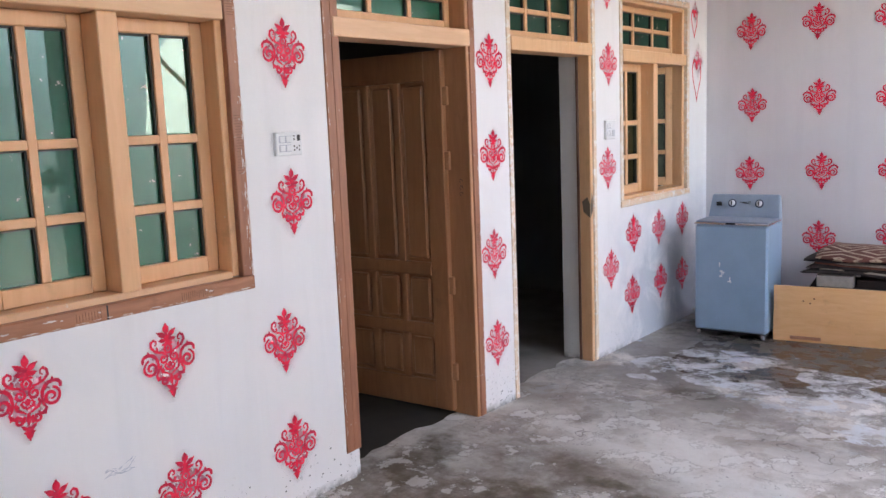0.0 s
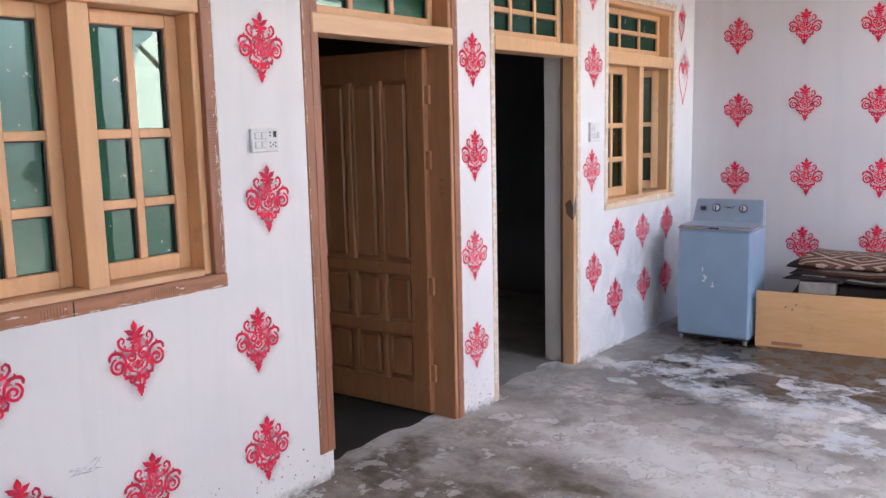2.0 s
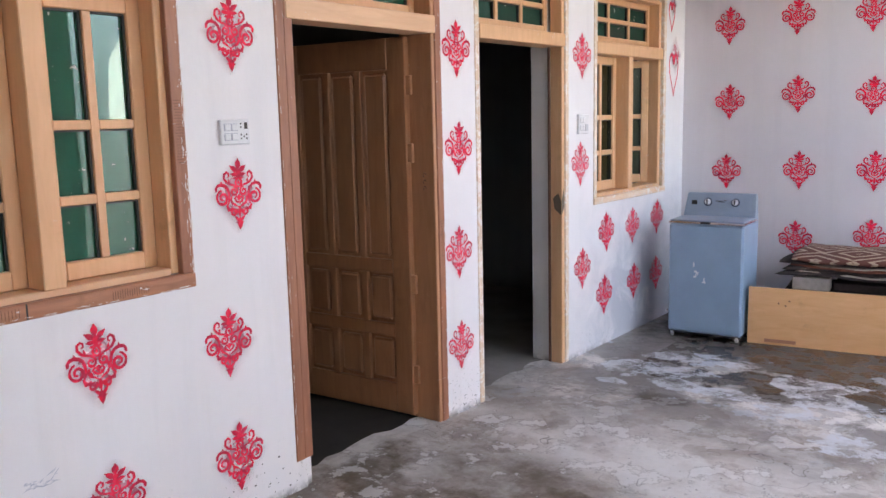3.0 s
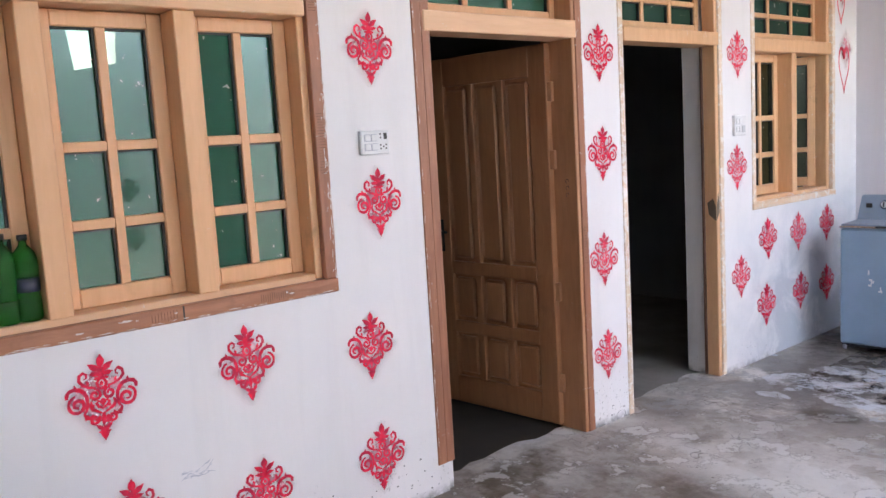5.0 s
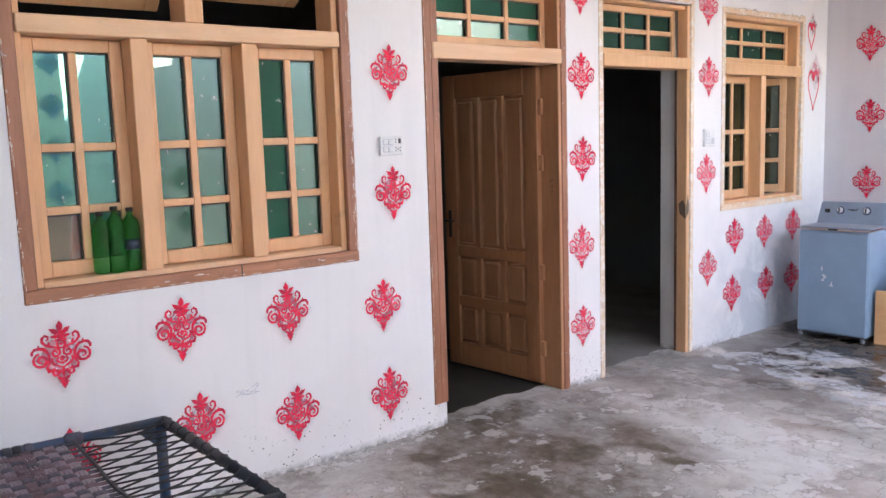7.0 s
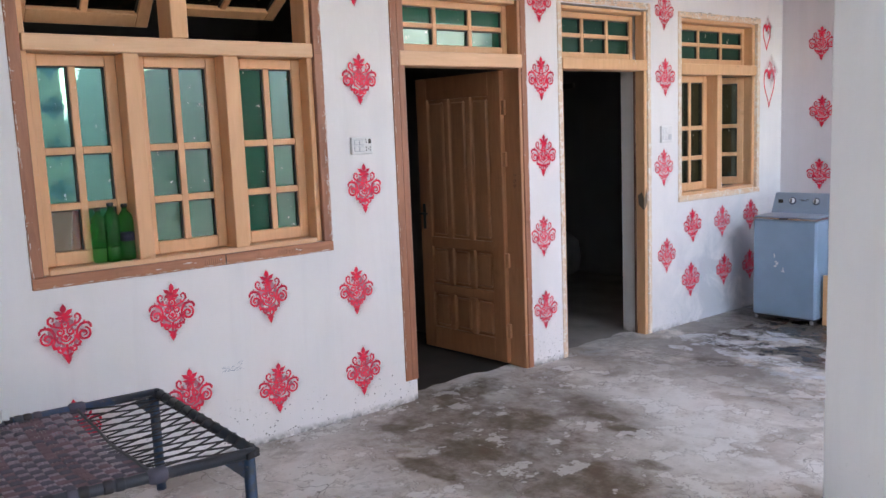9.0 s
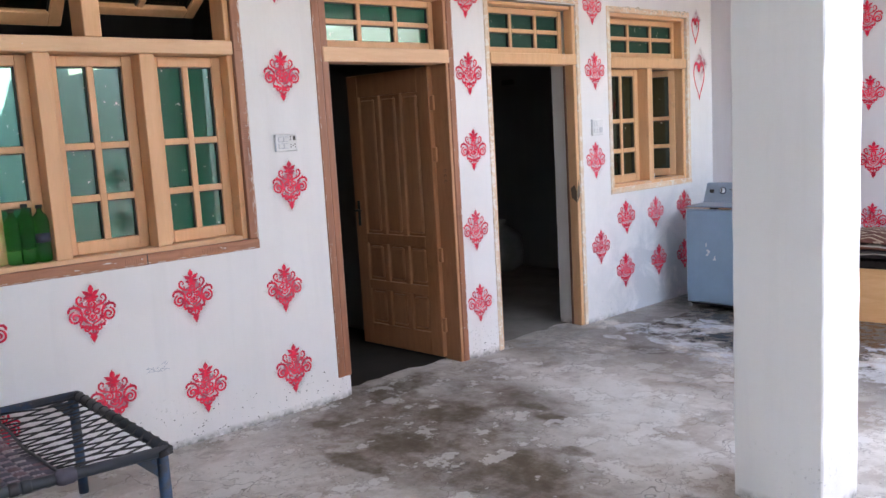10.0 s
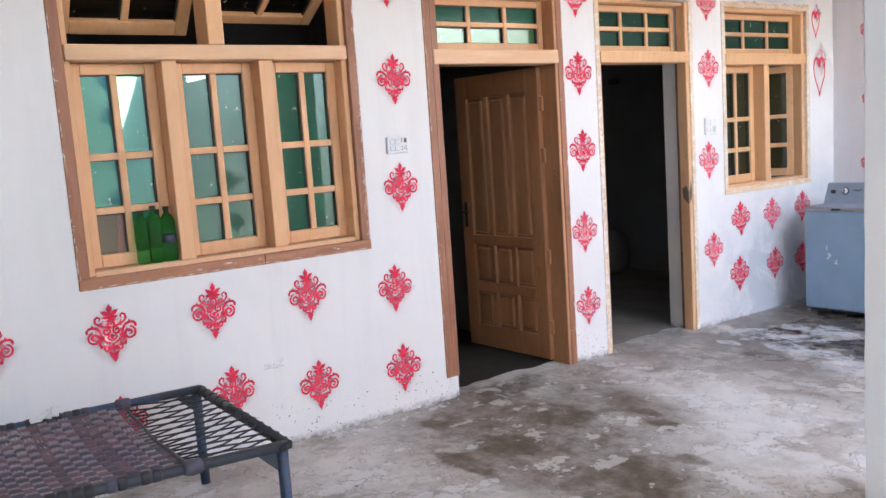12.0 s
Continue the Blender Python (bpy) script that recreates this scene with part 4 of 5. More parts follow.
def smear(parent, a, b, width, mat, seed, density=0.6, off=0.0072):
    """Ragged strips of paint along a line from a to b, each (y, z), on the casing."""
    rng = random.Random(seed)
    bm = bmesh.new()
    ln = math.dist(a, b)
    n = int(ln / 0.011)
    d = ((b[0] - a[0]) / ln, (b[1] - a[1]) / ln)
    for k in range(n):
        clump = 0.5 + 0.9 * noise.noise(Vector((k * 0.16, seed * 7.3, 0)))
        if rng.random() > density * clump * 1.15:
            continue
        t0 = (k + rng.uniform(-0.5, 0.5)) * 0.011
        l = 0.008 + 0.05 * rng.random() ** 2
        o = rng.uniform(-0.42, 0.42) * width
        pts, ws = [], []
        for i in range(6):
            q = min(max(t0 + l * i / 5, 0.001), ln - 0.001)
            e = o + rng.uniform(-0.10, 0.10) * width
            pts.append((a[0] + d[0] * q - d[1] * e, a[1] + d[1] * q + d[0] * e))
            ws.append(width * rng.uniform(0.08, 0.42) * math.sin(math.pi * (0.1 + 0.8 * i / 5)))
        ribbon(bm, pts, ws, k * 0.000002)
    o = part("paint_smear", bm, mat, None, "white paint smeared on the wood", "stuff")
    o.matrix_world = pose(W + off, 0, 0, 90, 0, 90)
    bpy.context.view_layer.update()
    o.parent = parent
    o.matrix_parent_inverse = parent.matrix_world.inverted()


SMEARW = plain("smeared_white_paint", (0.76, 0.70, 0.66), 0.7, 0, 0.2, 20)
PUTTY = plain("crumbled_plaster", (0.56, 0.49, 0.42), 0.9, 0, 0.35, 30, 0.5)
smear(w1, (0.550, 1.03), (0.550, 2.5), 0.012, SMEARW, 1)
smear(w1, (2.130, 1.03), (2.130, 2.5), 0.014, SMEARW, 2, 0.7)
smear(w1, (2.118, 1.05), (2.118, 2.5), 0.010, SMEARW, 12, 0.3)
smear(w1, (0.56, 1.018), (2.12, 1.018), 0.010, SMEARW, 3, 0.75, 0.0113)
smear(w1, (0.60, 1.040), (2.10, 1.040), 0.020, SMEARW, 4, 0.10, 0.0113)
smear(d1, (2.605, 0.15), (2.605, 2.5), 0.008, SMEARW, 5, 0.35)
smear(d1, (3.703, 0.03), (3.703, 2.5), 0.014, SMEARW, 6, 0.6)
smear(d2, (4.016, 0.03), (4.016, 2.5), 0.012, SMEARW, 7, 0.5)
smear(d2, (5.026, 0.03), (5.026, 2.5), 0.018, SMEARW, 8, 0.6)
smear(d2, (4.05, 2.535), (5.0, 2.535), 0.03, PUTTY, 9, 0.8)
smear(w2, (5.388, 1.03), (5.388, 2.5), 0.020, SMEARW, 10, 0.7)
smear(w2, (5.40, 2.508), (6.55, 2.508), 0.03, PUTTY, 11, 0.9)
smear(w2, (5.40, 1.022), (6.55, 1.022), 0.016, SMEARW, 13, 0.7, 0.0113)
smear(w2, (6.555, 1.03), (6.555, 2.5), 0.012, SMEARW, 14, 0.5)
smear(w2, (5.40, 1.07), (6.5, 1.07), 0.016, SMEARW, 15, 0.3, -0.019)


def saw_cuts(parent, y0, y1, z0, z1, n, off, upright):
    rng = random.Random(n)
    bm = bmesh.new()
    for k in range(n):
        if upright:
            y = y0 + (y1 - y0) * (k + 0.5) / n
            box(bm, W + off, W + off + 0.0006, y, y + 0.0016, z0 + rng.uniform(0, 0.008), z1 - rng.uniform(0, 0.01))
        else:
            z = z0 + (z1 - z0) * (k + 0.5) / n
            box(bm, W + off, W + off + 0.0006, y0 + rng.uniform(0, 0.008), y1 - rng.uniform(0, 0.008), z, z + 0.0018)
    part("saw_cut", bm, SMUDGE_BROWN, parent, kind="stuff")


SMUDGE_BROWN = plain("dark_saw_cut", (0.16, 0.07, 0.04), 0.8)
saw_cuts(w1, 2.088, 2.128, 1.48, 1.72, 22, 0.0064, False)
saw_cuts(w1, 2.088, 2.128, 2.10, 2.26, 16, 0.0064, False)
saw_cuts(w1, 1.78, 1.93, 1.022, 1.058, 16, 0.0104, True)
saw_cuts(w1, 1.36, 1.46, 1.022, 1.058, 9, 0.0104, True)
block("joint", (W + 0.0104, W + 0.0112, 1.478, 1.484, 1.013, 1.066), SWITCH_MARK, w1, 0)
saw_cuts(d1, 3.668, 3.704, 0.9, 1.1, 14, 0.0064, False)

# ---- washing machine ----
wm = thing("washing_machine", (-1.98, 6.24, 0), "powder-blue single-tub washing machine with a chrome-edged lid, standing in the corner", "washing machine")
M = pose(-1.999, 6.235, 0, 0, 0, 3.5)
hw, hd = 0.264, 0.20
bm = bmesh.new()
box(bm, -hw, hw, -hd, hd, 0.04, 0.835, 0.014, M)
part("body", bm, BLUE, wm, smooth=False)
block("base", (-hw + 0.01, hw - 0.01, -hd + 0.01, hd - 0.01, 0.026, 0.042), DARK, wm, 0.004, m=M)
block("rim", (-hw - 0.004, hw + 0.004, -hd - 0.006, hd - 0.04, 0.836, 0.852), CHROME, wm, 0.005, "chrome rim", m=M)
block("lid", (-hw + 0.004, hw - 0.004, -hd + 0.004, hd - 0.055, 0.853, 0.864), BLUE_LID, wm, 0.006, "pale blue lid", m=M)
block("latch", (-0.035, 0.035, -hd - 0.012, -hd - 0.006, 0.842, 0.856), DARK, wm, 0.002, m=M)
bm = bmesh.new()
prof = ((hd - 0.10, 0.857), (hd - 0.055, 1.03), (hd, 1.03), (hd, 0.80), (hd - 0.10, 0.80))
vs0 = [bm.verts.new(M @ Vector((-hw + 0.0 + (0.022 if z > 1 else 0), y, z))) for y, z in prof]
vs1 = [bm.verts.new(M @ Vector((hw - (0.012 if z > 1 else 0), y, z))) for y, z in prof]
bm.faces.new(vs0)
bm.faces.new(vs1[::-1])
for i in range(5):
    bm.faces.new((vs0[i], vs0[(i + 1) % 5], vs1[(i + 1) % 5], vs1[i]))
bmesh.ops.bevel(bm, geom=bm.edges[:], offset=0.006, segments=2, affect="EDGES")
part("control_panel", bm, BLUE_LID, wm, "blue sloping control panel")
for x in (-0.085, 0.115):
    k = part("knob", bmesh.new(), KNOB, wm)
    b2 = bmesh.new()
    lathe(b2, ((0.031, 0.0), (0.031, 0.006), (0.028, 0.009), (0.012, 0.0095)), 18, M @ pose(x, hd - 0.074, 0.965, 75, 0, 0))
    b2.to_mesh(k.data)
    b2.free()
    b2 = bmesh.new()
    lathe(b2, ((0.022, 0.009), (0.020, 0.022), (0.016, 0.025)), 18, M @ pose(x, hd - 0.074, 0.965, 75, 0, 0))
    part("knob_cap", b2, SWITCH, k, "white knob cap")
    block("grip", (x - 0.004, x + 0.004, hd - 0.108, hd - 0.085, 0.952, 0.985), DARK, k, 0.001, m=M)
bm = bmesh.new()
for x0, x1, z in ((-0.03, 0.02, 0.972), (0.03, 0.05, 0.975), (-0.01, 0.04, 0.965)):
    box(bm, x0, x1, hd - 0.0765, hd - 0.0735, z, z + 0.005, 0, M)
part("printed_mark", bm, SWITCH_MARK, wm, kind="stuff")
bm = bmesh.new()
box(bm, -0.205, -0.165, hd - 0.0815, hd - 0.077, 0.945, 0.975, 0, M)
part("badge", bm, SWITCH_MARK, wm)
bm = bmesh.new()
rr = random.Random(4)
for x, z, a, b in ((-0.075, 0.56, 0.006, 0.035), (-0.07, 0.50, 0.014, 0.05), (-0.045, 0.49, 0.008, 0.02), (-0.01, 0.45, 0.01, 0.035), (0.0, 0.43, 0.006, 0.02)):
    pts = [(x + rr.uniform(-a, a), z - b * i / 4) for i in range(5)]
    for (px, pz), (qx, qz) in zip(pts, pts[1:]):
        box(bm, min(px, qx) - 0.003, max(px, qx) + 0.003, -hd - 0.0008, -hd + 0.001, qz, pz, 0, M)
part("scratch", bm, CLOTH, wm, "pale scratches in the enamel", kind="stuff")
for x in (-hw + 0.03, hw - 0.03):
    for y in (-hd + 0.03, hd - 0.03):
        b2 = bmesh.new()
        lathe(b2, ((0.016, -0.011), (0.019, -0.006), (0.019, 0.006), (0.016, 0.011)), 14, M @ pose(x, y - 0.018 * (y < 0), 0.019, 0, 90, 0))
        box(b2, x - 0.012, x + 0.012, y - 0.008, y + 0.008, 0.020, 0.034, 0.001, M)
        part("caster", b2, CASTER, wm)
bm = bmesh.new()
tube(bm, [(-2.20, 6.30, 0.03), (-2.30, 6.38, 0.012), (-2.40, 6.55, 0.03), (-2.50, 6.60, 0.05)], 0.008)
tagged(part("drain_hose", bm, CABLE, None, "thin pale drain hose lying behind the washing machine", smooth=True), category="hose")

# ---- wooden chest with what lies on it ----
M = pose(-1.70, 6.125, 0, 0, 0, 8.5)
L = 1.35
chest = thing("plywood_board", (-1.1, 6.15, 0), "long pale plywood board with knots, standing upright on its edge", "board")
block("board_face", (0, L, 0, 0.018, 0.0, 0.405), PLY, chest, 0.002, m=M)
trunk = thing("dark_trunk", (-1.0, 6.45, 0), "low dark trunk behind the plywood board", "trunk")
block("trunk_body", (0.24, L, 0.0195, 0.50, 0.0, 0.385), CARPET_D, trunk, 0.004, m=M)
block("trunk_lid", (0.232, L + 0.006, 0.0190, 0.505, 0.386, 0.403), CARPET_D, trunk, 0.003, m=M)
block("slot", (0.115, 0.32, -0.004, -0.0005, 0.018, 0.042), BROWN_B, chest, 0.001, "dark worn slot", m=M)
for x, z in ((0.20, 0.30), (0.245, 0.285), (0.27, 0.32)):
    bm = bmesh.new()
    lathe(bm, ((0.006, 0), (0.005, 0.0006)), 10, M @ pose(x, -0.0008, z, 90, 0, 0))
    part("knot", bm, CARPET_A, chest)
bm = bmesh.new()
box(bm, 0, 0.24, 0, 0.11, 0, 0.085, 0.006, pose(-1.432, 6.20, 0.4035, 0, 0, 6))
tagged(part("brick", bm, BRICK, None, "grey concrete brick lying on the trunk under the folded rugs"), category="brick")
bm = bmesh.new()
box(bm, 0, 0.70, 0, 0.2, 0, 0.055, 0.004, pose(-1.18, 6.27, 0.4035, 0, 0, 6))
tagged(part("wooden_plank", bm, CARPET_D, None, "dark plank lying on the trunk beside the brick"), category="plank")


def rug(name, x0, x1, y0, y1, z, th, mat, label, seed, waves=0.010, tilt=0.0):
    """Folded cloth: a rounded, sagging slab with layered folds at its front edge."""
    rng = random.Random(seed)
    bm = bmesh.new()
    nx, ny = 26, 8
    ph = rng.uniform(0, 6)
    top, bot = {}, {}
    for i in range(nx + 1):
        for j in range(ny + 1):
            u, v = i / nx, j / ny
            x = x0 + (x1 - x0) * u + 0.012 * math.sin(7 * v + ph)
            y = y0 + (y1 - y0) * v + 0.015 * math.sin(5 * u + ph)
            e = min(1.0, 6 * min(u, 1 - u), 5 * min(v + 0.02, 1 - v + 0.02))
            s = math.sqrt(max(0.0, 1 - (1 - e) ** 2))
            w = waves * math.sin(9 * u + ph) + waves * 0.5 * math.sin(21 * u + 3 * v) + tilt * min(1.0, 2.2 * v)
            top[i, j] = bm.verts.new((x, y, z + th * (0.5 + 0.5 * s) + w))
            bot[i, j] = bm.verts.new((x, y, z + th * (0.45 - 0.45 * s) + w))
    for i in range(nx):
        for j in range(ny):
            bm.faces.new((top[i, j], top[i + 1, j], top[i + 1, j + 1], top[i, j + 1]))
            bm.faces.new((bot[i, j], bot[i, j + 1], bot[i + 1, j + 1], bot[i + 1, j]))
    for i in range(nx):
        bm.faces.new((top[i, 0], bot[i, 0], bot[i + 1, 0], top[i + 1, 0]))
        bm.faces.new((top[i, ny], top[i + 1, ny], bot[i + 1, ny], bot[i, ny]))
    for j in range(ny):
        bm.faces.new((top[0, j], top[0, j + 1], bot[0, j + 1], bot[0, j]))
        bm.faces.new((top[nx, j], bot[nx, j], bot[nx, j + 1], top[nx, j + 1]))
    return tagged(part(name, bm, mat, None, label, smooth=True), category="rug", group="folded rugs")


m_, t_, b_ = material("patterned_rug")
p_ = world_place(t_, (1, 1.6, 1))
v_ = t_.nodes.new("ShaderNodeTexVoronoi")
v_.distance, v_.inputs["Scale"].default_value, v_.inputs["Randomness"].default_value = "MANHATTAN", 2.3, 0.12
t_.links.new(p_, v_.inputs["Vector"])
ring = maths(t_, "SINE", maths(t_, "MULTIPLY", v_.outputs["Distance"], 23.0))
col_ = mix(t_, ramp(t_, ring, [(0.50, 0.0), (0.55, 1.0)]), (0.11, 0.036, 0.026), (0.38, 0.28, 0.21))
col_ = mix(t_, ramp(t_, v_.outputs["Distance"], [(0.10, 1.0), (0.13, 0.0)]), col_, (0.24, 0.21, 0.22))
col_ = mix(t_, ramp(t_, noise_tex(t_, world_place(t_), 24, 3), [(0.5, 0.0), (0.7, 0.5)]), col_, (0.10, 0.05, 0.04))
t_.links.new(col_, b_.inputs["Base Color"])
b_.inputs["Roughness"].default_value = 0.95
bump(t_, b_, noise_tex(t_, world_place(t_), 90, 3), 0.5, 0.003)
RUG = m_
zz = 0.489
LIGHT_EDGE = plain("rug_pale_fringe", (0.42, 0.36, 0.32), 0.95, 0, 0.4, 40, 0.5, 0.1)
for k, (dx, mt, th, lab) in enumerate(((0.00, CARPET_D, 0.034, "black-backed rug folded at the bottom of the stack on the trunk"), (0.10, LIGHT_EDGE, 0.010, "pale fringed rug edge showing in the stack on the trunk"),
                                  (0.03, CARPET_D, 0.030, "black-backed rug folded in the middle of the stack"), (0.06, CARPET_A, 0.026, "maroon rug folded in the stack on the trunk"),
                                  (0.02, LIGHT_EDGE, 0.012, "pale rolled rug edge near the top of the stack"), (0.00, CARPET_D, 0.020, "thin black-backed rug under the patterned one"))):
    rug("folded_rug", -1.535 + dx, -0.58 + dx, 6.21 + 0.012 * k, 6.72, zz, th, mt, lab, k, 0.006, 0.02 * (k > 1))
    zz += th * 0.72
rug("folded_rug", -1.46, -0.50, 6.25, 6.76, zz, 0.030, RUG, "brown and beige patterned rug folded on top of the stack", 9, 0.006, 0.045)

# ---- charpai bed ----
bed = thing("charpai_bed", (-1.85, 0.1, 0), "blue steel-pipe charpai bed strung with black cord and woven rubber straps", "bed")
ZB = 0.475
C = {"nb": Vector((-2.345, 1.000, ZB)), "nf": Vector((-1.290, 0.985, ZB))}
C["sb"], C["sf"] = C["nb"] + Vector((-0.115, -1.9, 0)), C["nf"] + Vector((-0.22, -1.9, 0))
along_b, along_f = (C["sb"] - C["nb"]) / 1.9, (C["sf"] - C["nf"]) / 1.9
for a, b, mt in (("nb", "sb", PIPE), ("nf", "sf", PIPE_WORN), ("nb", "nf", PIPE_WORN), ("sb", "sf", PIPE)):
    bm = bmesh.new()
    tube(bm, [C[a], C[b]], 0.021, 12)
    part("rail", bm, mt, bed, smooth=True)
for k in C:
    bm = bmesh.new()
    p = C[k] + Vector((0.01 if k[1] == "b" else -0.01, -0.02 if k[0] == "n" else 0.02, 0))
    tube(bm, [(p.x, p.y, 0.0), (p.x, p.y, ZB - 0.012)], 0.023, 12)
    lg = part("leg", bm, PIPE, bed, smooth=True)
    bm = bmesh.new()
    d = -1 if k[0] == "n" else 1
    vs = [bm.verts.new((p.x + sx, p.y + q[0] * d, q[1])) for sx in (-0.002, 0.002) for q in ((0.02, ZB - 0.02), (0.10, ZB - 0.02), (0.02, ZB - 0.10))]
    bm.faces.new(vs[:3]); bm.faces.new(vs[3:][::-1])
    for i in range(3):
        bm.faces.new((vs[i], vs[(i + 1) % 3], vs[3 + (i + 1) % 3], vs[3 + i]))
    part("gusset", bm, PIPE, lg)
    if k == "nf":
        for q in range(3):
            bm = bmesh.new()
            tube(bm, [(p.x - 0.03, p.y + 0.02 + 0.008 * q, ZB + 0.006 - 0.01 * q), (p.x + 0.02, p.y + 0.03, ZB + 0.012 - 0.01 * q), (p.x + 0.03, p.y - 0.02, ZB - 0.005 * q)], 0.007, 6)
            part("binding", bm, CORD, lg, smooth=True)


def bed_point(u, v, z=0.0):
    """u: 0 at the back rail, 1 at the front; v: metres from the end rail."""
    a = C["nb"] + along_b * v
    b = C["nf"] + along_f * v
    return a + (b - a) * u + Vector((0, 0, z))


sag = lambda u: -0.035 * math.sin(math.pi * u)
VT = 0.36
bm = bmesh.new()
tube(bm, [bed_point(i / 16, VT + 0.004 * math.sin(i), sag(i / 16) + 0.006) for i in range(17)], 0.006, 8)
part("tension_rope", bm, PIPE_WORN, bed, "twisted rubber tension rope", smooth=True)
for u in (0.0, 1.0):
    bm = bmesh.new()
    a, b = bed_point(u, VT - 0.035), bed_point(u, VT + 0.035)
    tube(bm, [a, a + (b - a) * 0.15, a + (b - a) * 0.4, a + (b - a) * 0.65, a + (b - a) * 0.85, b], [0.022, 0.030, 0.029, 0.032, 0.029, 0.022], 12)
    for v in bm.verts:
        v.co += noise.noise_vector(v.co * 60) * 0.003
    part("knot", bm, STRAP_B, bed, "grey cloth binding at the tension rope", smooth=True)
n = 13
for i in range(n):
    u0, u1 = (i + 0.5) / n, min(0.985, (i + 1.9) / n)
    s = 0.5
    bm = bmesh.new()
    tube(bm, [bed_point(u0, 0.0, 0.021), bed_point(u0 + 0.01, 0.03, 0.004), bed_point((u0 + u1) / 2 + 0.012, VT / 2, sag(u0) * 0.6), bed_point(u1, VT, sag(u1))], 0.0040, 6)
    part("cord", bm, CORD, bed, smooth=True)
    bm = bmesh.new()
    u2 = max(0.015, (i - 0.9) / n)
    tube(bm, [bed_point(u0, 0.0, -0.020), bed_point(u0, 0.03, -0.004), bed_point((u0 + u2) / 2 - 0.012, VT / 2, sag(u0) * 0.6 - 0.006), bed_point(u2, VT, sag(u2))], 0.0040, 6)
    part("cord", bm, CORD, bed, smooth=True)
    bm = bmesh.new()
    tube(bm, [bed_point(u0, 0.0, 0) + Vector((0, 0.0225 * math.cos(a), 0.0225 * math.sin(a))) for a in [k * math.pi / 4 for k in range(9)]], 0.0032, 6)
    part("binding", bm, CORD, bed, smooth=True)
# the woven part: straps across and along, over and under in turn
rngb = random.Random(11)
STR = [STRAP_A, STRAP_B, STRAP_A, STRAP_A, STRAP_C, STRAP_B]
NC, NL = 24, 36
v0, v1 = VT - 0.005, 1.86


def strap(path, w, side, mat, name, ramp_in=0):
    bm = bmesh.new()
    prev = None
    for k_, p in enumerate(path):
        wk = w * min(1.0, 0.75 + 0.25 * k_ / ramp_in) if ramp_in else w
        cur = [bm.verts.new(p + side * wk / 2), bm.verts.new(p - side * wk / 2), bm.verts.new(p - side * wk / 2 - Vector((0, 0, 0.002))), bm.verts.new(p + side * wk / 2 - Vector((0, 0, 0.002)))]
        if prev:
            for k in range(4):
                bm.faces.new((prev[k], prev[(k + 1) % 4], cur[(k + 1) % 4], cur[k]))
        prev = cur
    part(name, bm, mat, bed)


cell = (v1 - v0) / NL
for i in range(NC):
    u = (i + 0.5) / NC
    path = [bed_point(u, v0 - 0.01, sag(u))]
    for j in range(NL):
        up = (0.0042 if (i + j) % 2 else -0.0042) if j > 0 else 0
        for q in (0.22, 0.78):
            path.append(bed_point(u + 0.0012 * math.sin(j * 0.8 + i), v0 + cell * (j + q), sag(u) + up))
    strap(path, 0.039, Vector((1, 0, 0)), rngb.choice([STRAP_B, STRAP_B, STRAP_B, STRAP_B, STRAP_C]), "long_strap", 6)
for j in range(1, NL):
    mt = rngb.choice([STRAP_A, STRAP_A, STRAP_A, STRAP_A, STRAP_D, STRAP_C])
    for q3 in (-1, 0, 1):
        v = v0 + cell * (j + 0.5) + q3 * 0.0135
        path = [bed_point(0.0, v, 0.022)]
        for i in range(NC):
            up = -0.0042 if (i + j) % 2 else 0.0042
            for q in (0.2, 0.8):
                u = (i + q) / NC
                path.append(bed_point(u, v + 0.0015 * math.sin(i * 0.6 + j + q3), sag(u) + up))
        path.append(bed_point(1.0, v, 0.022))
        strap(path, 0.0115 + rngb.uniform(-0.001, 0.001), Vector((0, 1, 0)), mt, "cross_strand")
for j in range(NL):
    for u in (0.0, 1.0):
        if rngb.random() < 0.25:
            continue
        v = v0 + 0.10 + (v1 - v0 - 0.10) * (j + 0.75) / NL + rngb.uniform(-0.004, 0.004)
        bm = bmesh.new()
        a, b = bed_point(u, v - 0.017), bed_point(u, v + 0.017)
        tube(bm, [a, a + (b - a) * 0.2, a + (b - a) * 0.8, b], [0.0215, 0.0242, 0.0242, 0.0215], 10)
        part("wrap", bm, rngb.choice([CORD, STRAP_B, PIPE_WORN, CORD]), bed, smooth=True)
bm = bmesh.new()
for k in range(4):
    box(bm, 0, 0.035, 0, 0.05, 0, 0.012, 0.004, pose(-2.375 + 0.008 * k, 0.24 + 0.028 * k, ZB + 0.02 + 0.004 * (k % 2), 20 * k, 12, 30 * k))
tagged(part("cloth_scrap", bm, CLOTH, None, "small crumpled white cloth scrap on the back rail of the bed"), category="cloth")

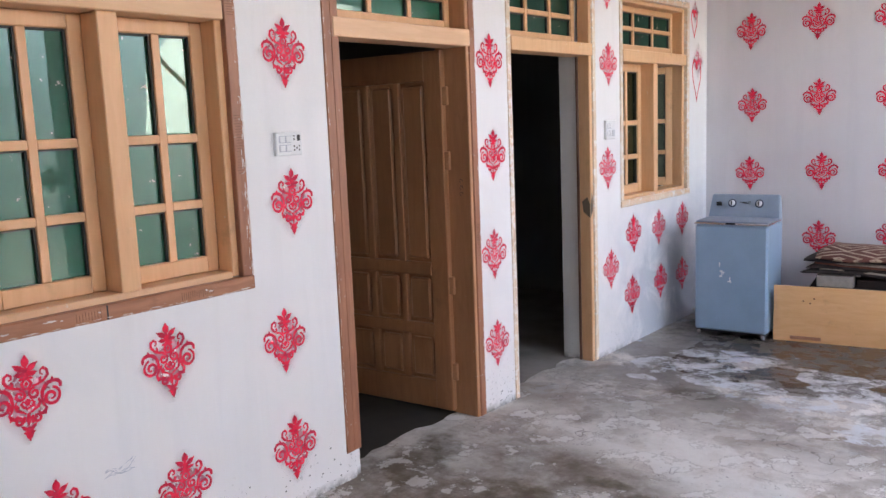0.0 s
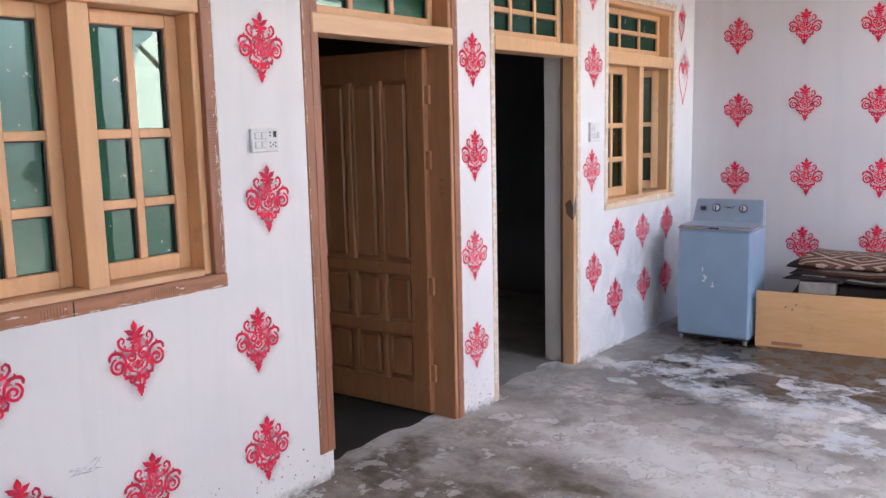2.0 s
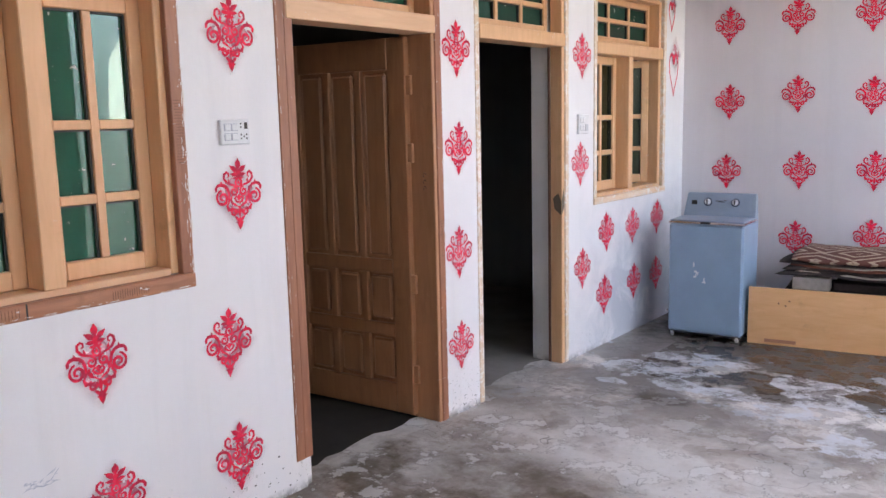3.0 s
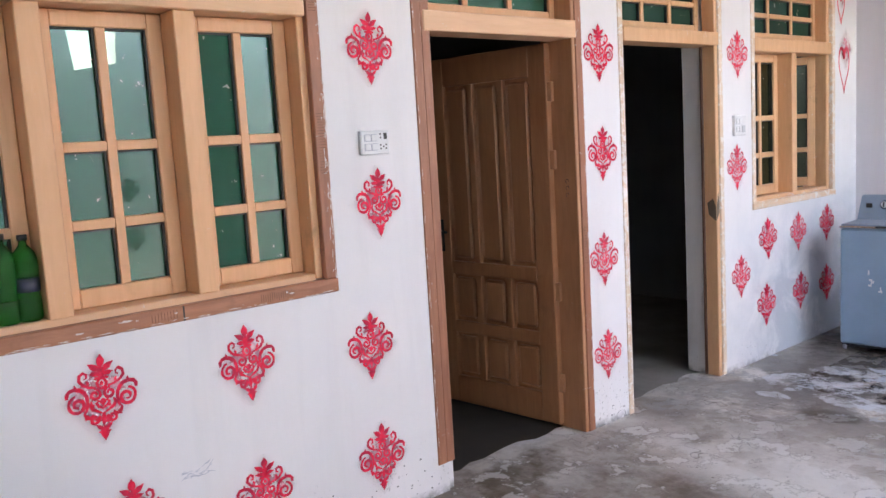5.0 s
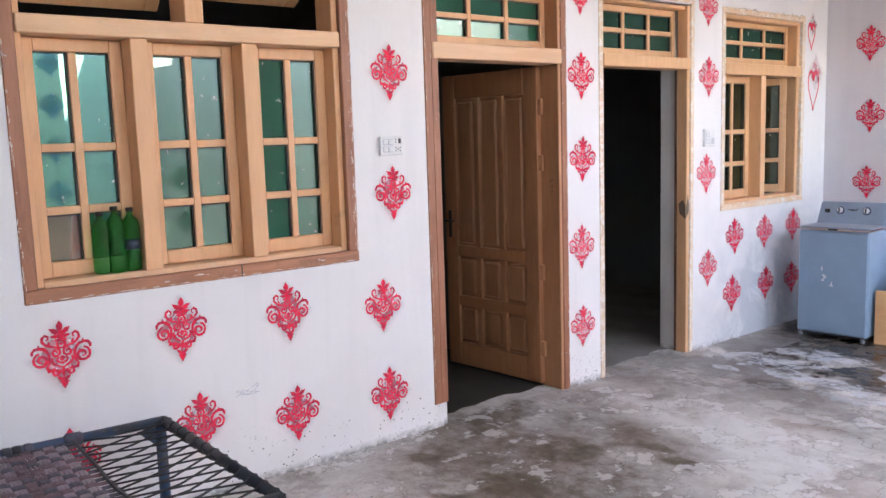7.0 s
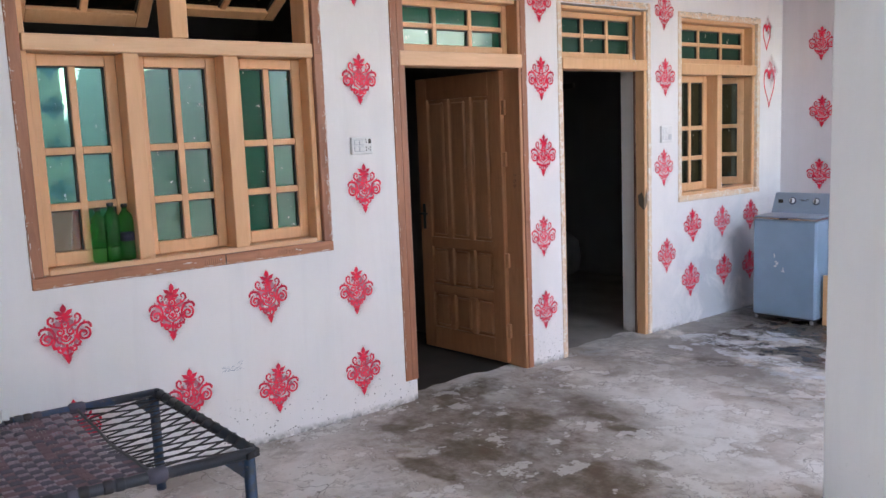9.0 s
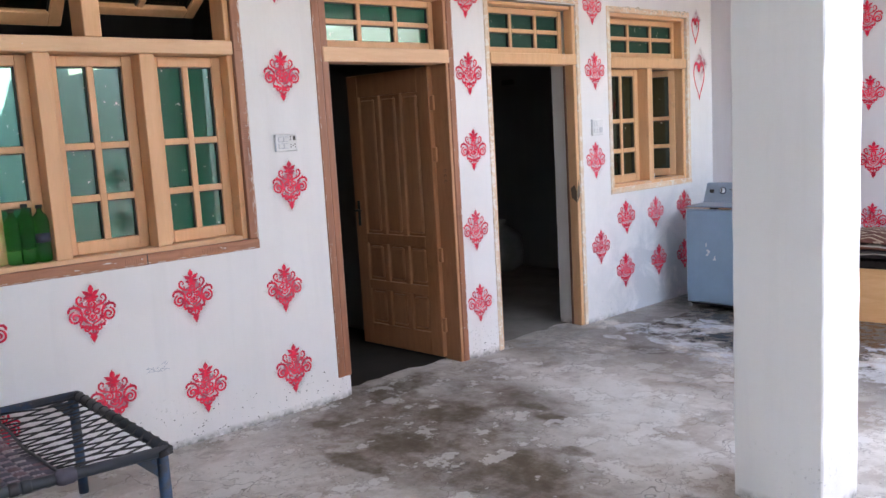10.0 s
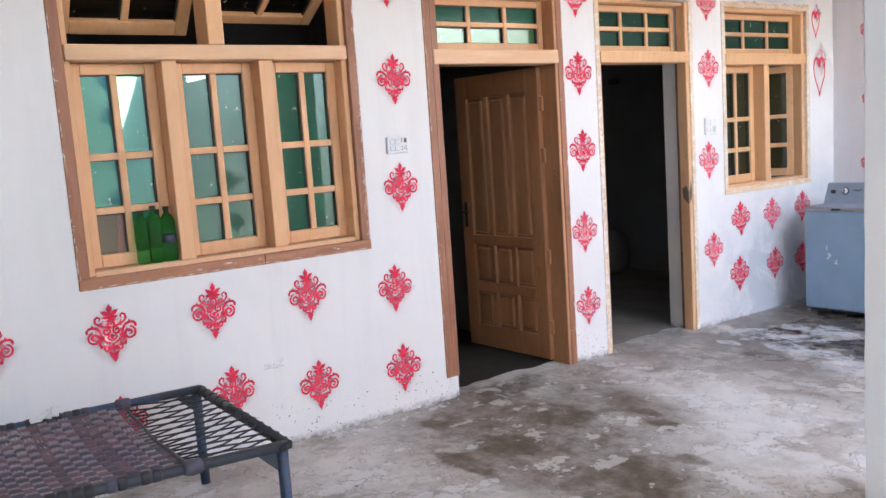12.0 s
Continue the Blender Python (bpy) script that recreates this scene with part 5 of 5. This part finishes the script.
# ---- bottles on the sill ----
def bottle(x, y, z, h, label_, band):
    b = thing("bottle", (x, y, z), label_, "bottle", "green bottles on the window sill")
    s = h / 0.29
    prof = [(0.030, 0.0), (0.040, 0.004), (0.043, 0.02), (0.0425, 0.07), (0.040, 0.075), (0.0425, 0.08), (0.0385, 0.105), (0.0425, 0.14), (0.044, 0.18), (0.043, 0.208), (0.036, 0.232), (0.022, 0.248), (0.0145, 0.257), (0.0135, 0.274)]
    bm = bmesh.new()
    lathe(bm, [(r * 0.87, q * s) for r, q in prof], 24, pose(x, y, z))
    part("bottle_body", bm, BOTTLE, b, smooth=True)
    bm = bmesh.new()
    lathe(bm, ((0.0155, 0.272 * s), (0.0158, 0.288 * s), (0.014, 0.290 * s)), 16, pose(x, y, z))
    part("cap", bm, DARK, b, "dark screw cap", smooth=True)
    if band:
        bm = bmesh.new()
        lathe(bm, ((0.0378, 0.10 * s), (0.0378, 0.145 * s)), 24, pose(x, y, z))
        part("paper_label", bm, LABEL, b, smooth=True)


bottle(-2.590, 0.940, 1.0935, 0.285, "empty green plastic bottle with a screw cap on the window sill", False)
bottle(-2.592, 1.005 + 0.002, 1.0935, 0.275, "empty green bottle with a dark paper label on the sill", True)
bottle(-2.606, 0.884, 1.0935, 0.265, "empty dark green plastic bottle on the window sill", False)
bm = bmesh.new()
lathe(bm, ((0.016, 0), (0.018, 0.01), (0.018, 0.05), (0.012, 0.06), (0.012, 0.075)), 16, pose(-2.575, 6.03, 1.0855))
tagged(part("small_white_jar", bm, SWITCH, None, "small white jar on the sill of the far window", smooth=True), category="jar")
bm = bmesh.new()
box(bm, 0, 0.02, 0, 0.13, 0, 0.38, 0.006, pose(-2.745, 0.765, 1.0155, 0, -4, 0) @ pose(0, 0, 0, -9, 0, 0))
tagged(part("orange_board", bm, ORANGE, None, "orange plastic board leaning inside behind the clear pane"), category="board")
bm = bmesh.new()
box(bm, 0, 0.25, 0, 0.42, 0, 0.36, 0.01, pose(-3.05, 0.50, 1.0155))
tagged(part("cardboard_box", bm, JAMB, None, "brown cardboard box on the shelf behind the clear pane"), category="box")
block("shelf", (-3.15, WB - 0.002, 0.3, 1.3, 0.98, 1.015), ROOM_DARKENED, None, kind="structure")

tagged(block("wall_switch", (-5.18, -5.0, FAR - 0.05, FAR - 0.0205, 2.08, 2.14), DARK, None, 0.006, "small dark fitting on the wall of the dark room"), category="fitting")

# ---- pole and cable on the east boundary wall ----
bm = bmesh.new()
tube(bm, [(3.50, 5.80, 2.655), (3.50, 6.25, 2.22), (3.50, 6.60, 1.90), (3.50, 6.80, 1.712)], 0.028, 8)
tagged(part("pole", bm, BROWN, None, "bare wooden pole leaning on the white boundary wall", smooth=True), category="pole")
cable_path = [(3.47, 6.50, 1.99), (3.45, 6.41, 1.92), (3.44, 6.37, 1.80), (3.40, 6.42, 1.70), (3.398, 6.46, 1.58), (3.398, 6.40, 1.46), (3.398, 6.36, 1.34), (3.398, 6.44, 1.27), (3.398, 6.52, 1.36), (3.398, 6.50, 1.52), (3.398, 6.62, 1.60)]
bm = bmesh.new()
fine_path = []
for a, b in zip(cable_path, cable_path[1:]):
    for q in range(3):
        fine_path.append(Vector(a).lerp(Vector(b), q / 3) + Vector((0, 0.006 * math.sin(4 * len(fine_path)), 0)))
tube(bm, fine_path, 0.006, 6)
tagged(part("cable", bm, DARK, None, "loose black cable hanging from the pole down the boundary wall", smooth=True), category="cable")

# ---- sack in the dark room ----
bm = bmesh.new()
lathe(bm, ((0.16, 0.0), (0.24, 0.06), (0.26, 0.22), (0.22, 0.38), (0.12, 0.48), (0.05, 0.52), (0.08, 0.58)), 20, pose(-4.98, 6.55, 0))
for v in bm.verts:
    v.co += noise.noise_vector(v.co * 6) * 0.03
    v.co.z = max(v.co.z, 0.0)
tagged(part("sack", bm, SACK, None, "pale full sack standing on the floor of the dark room", smooth=True), category="sack")
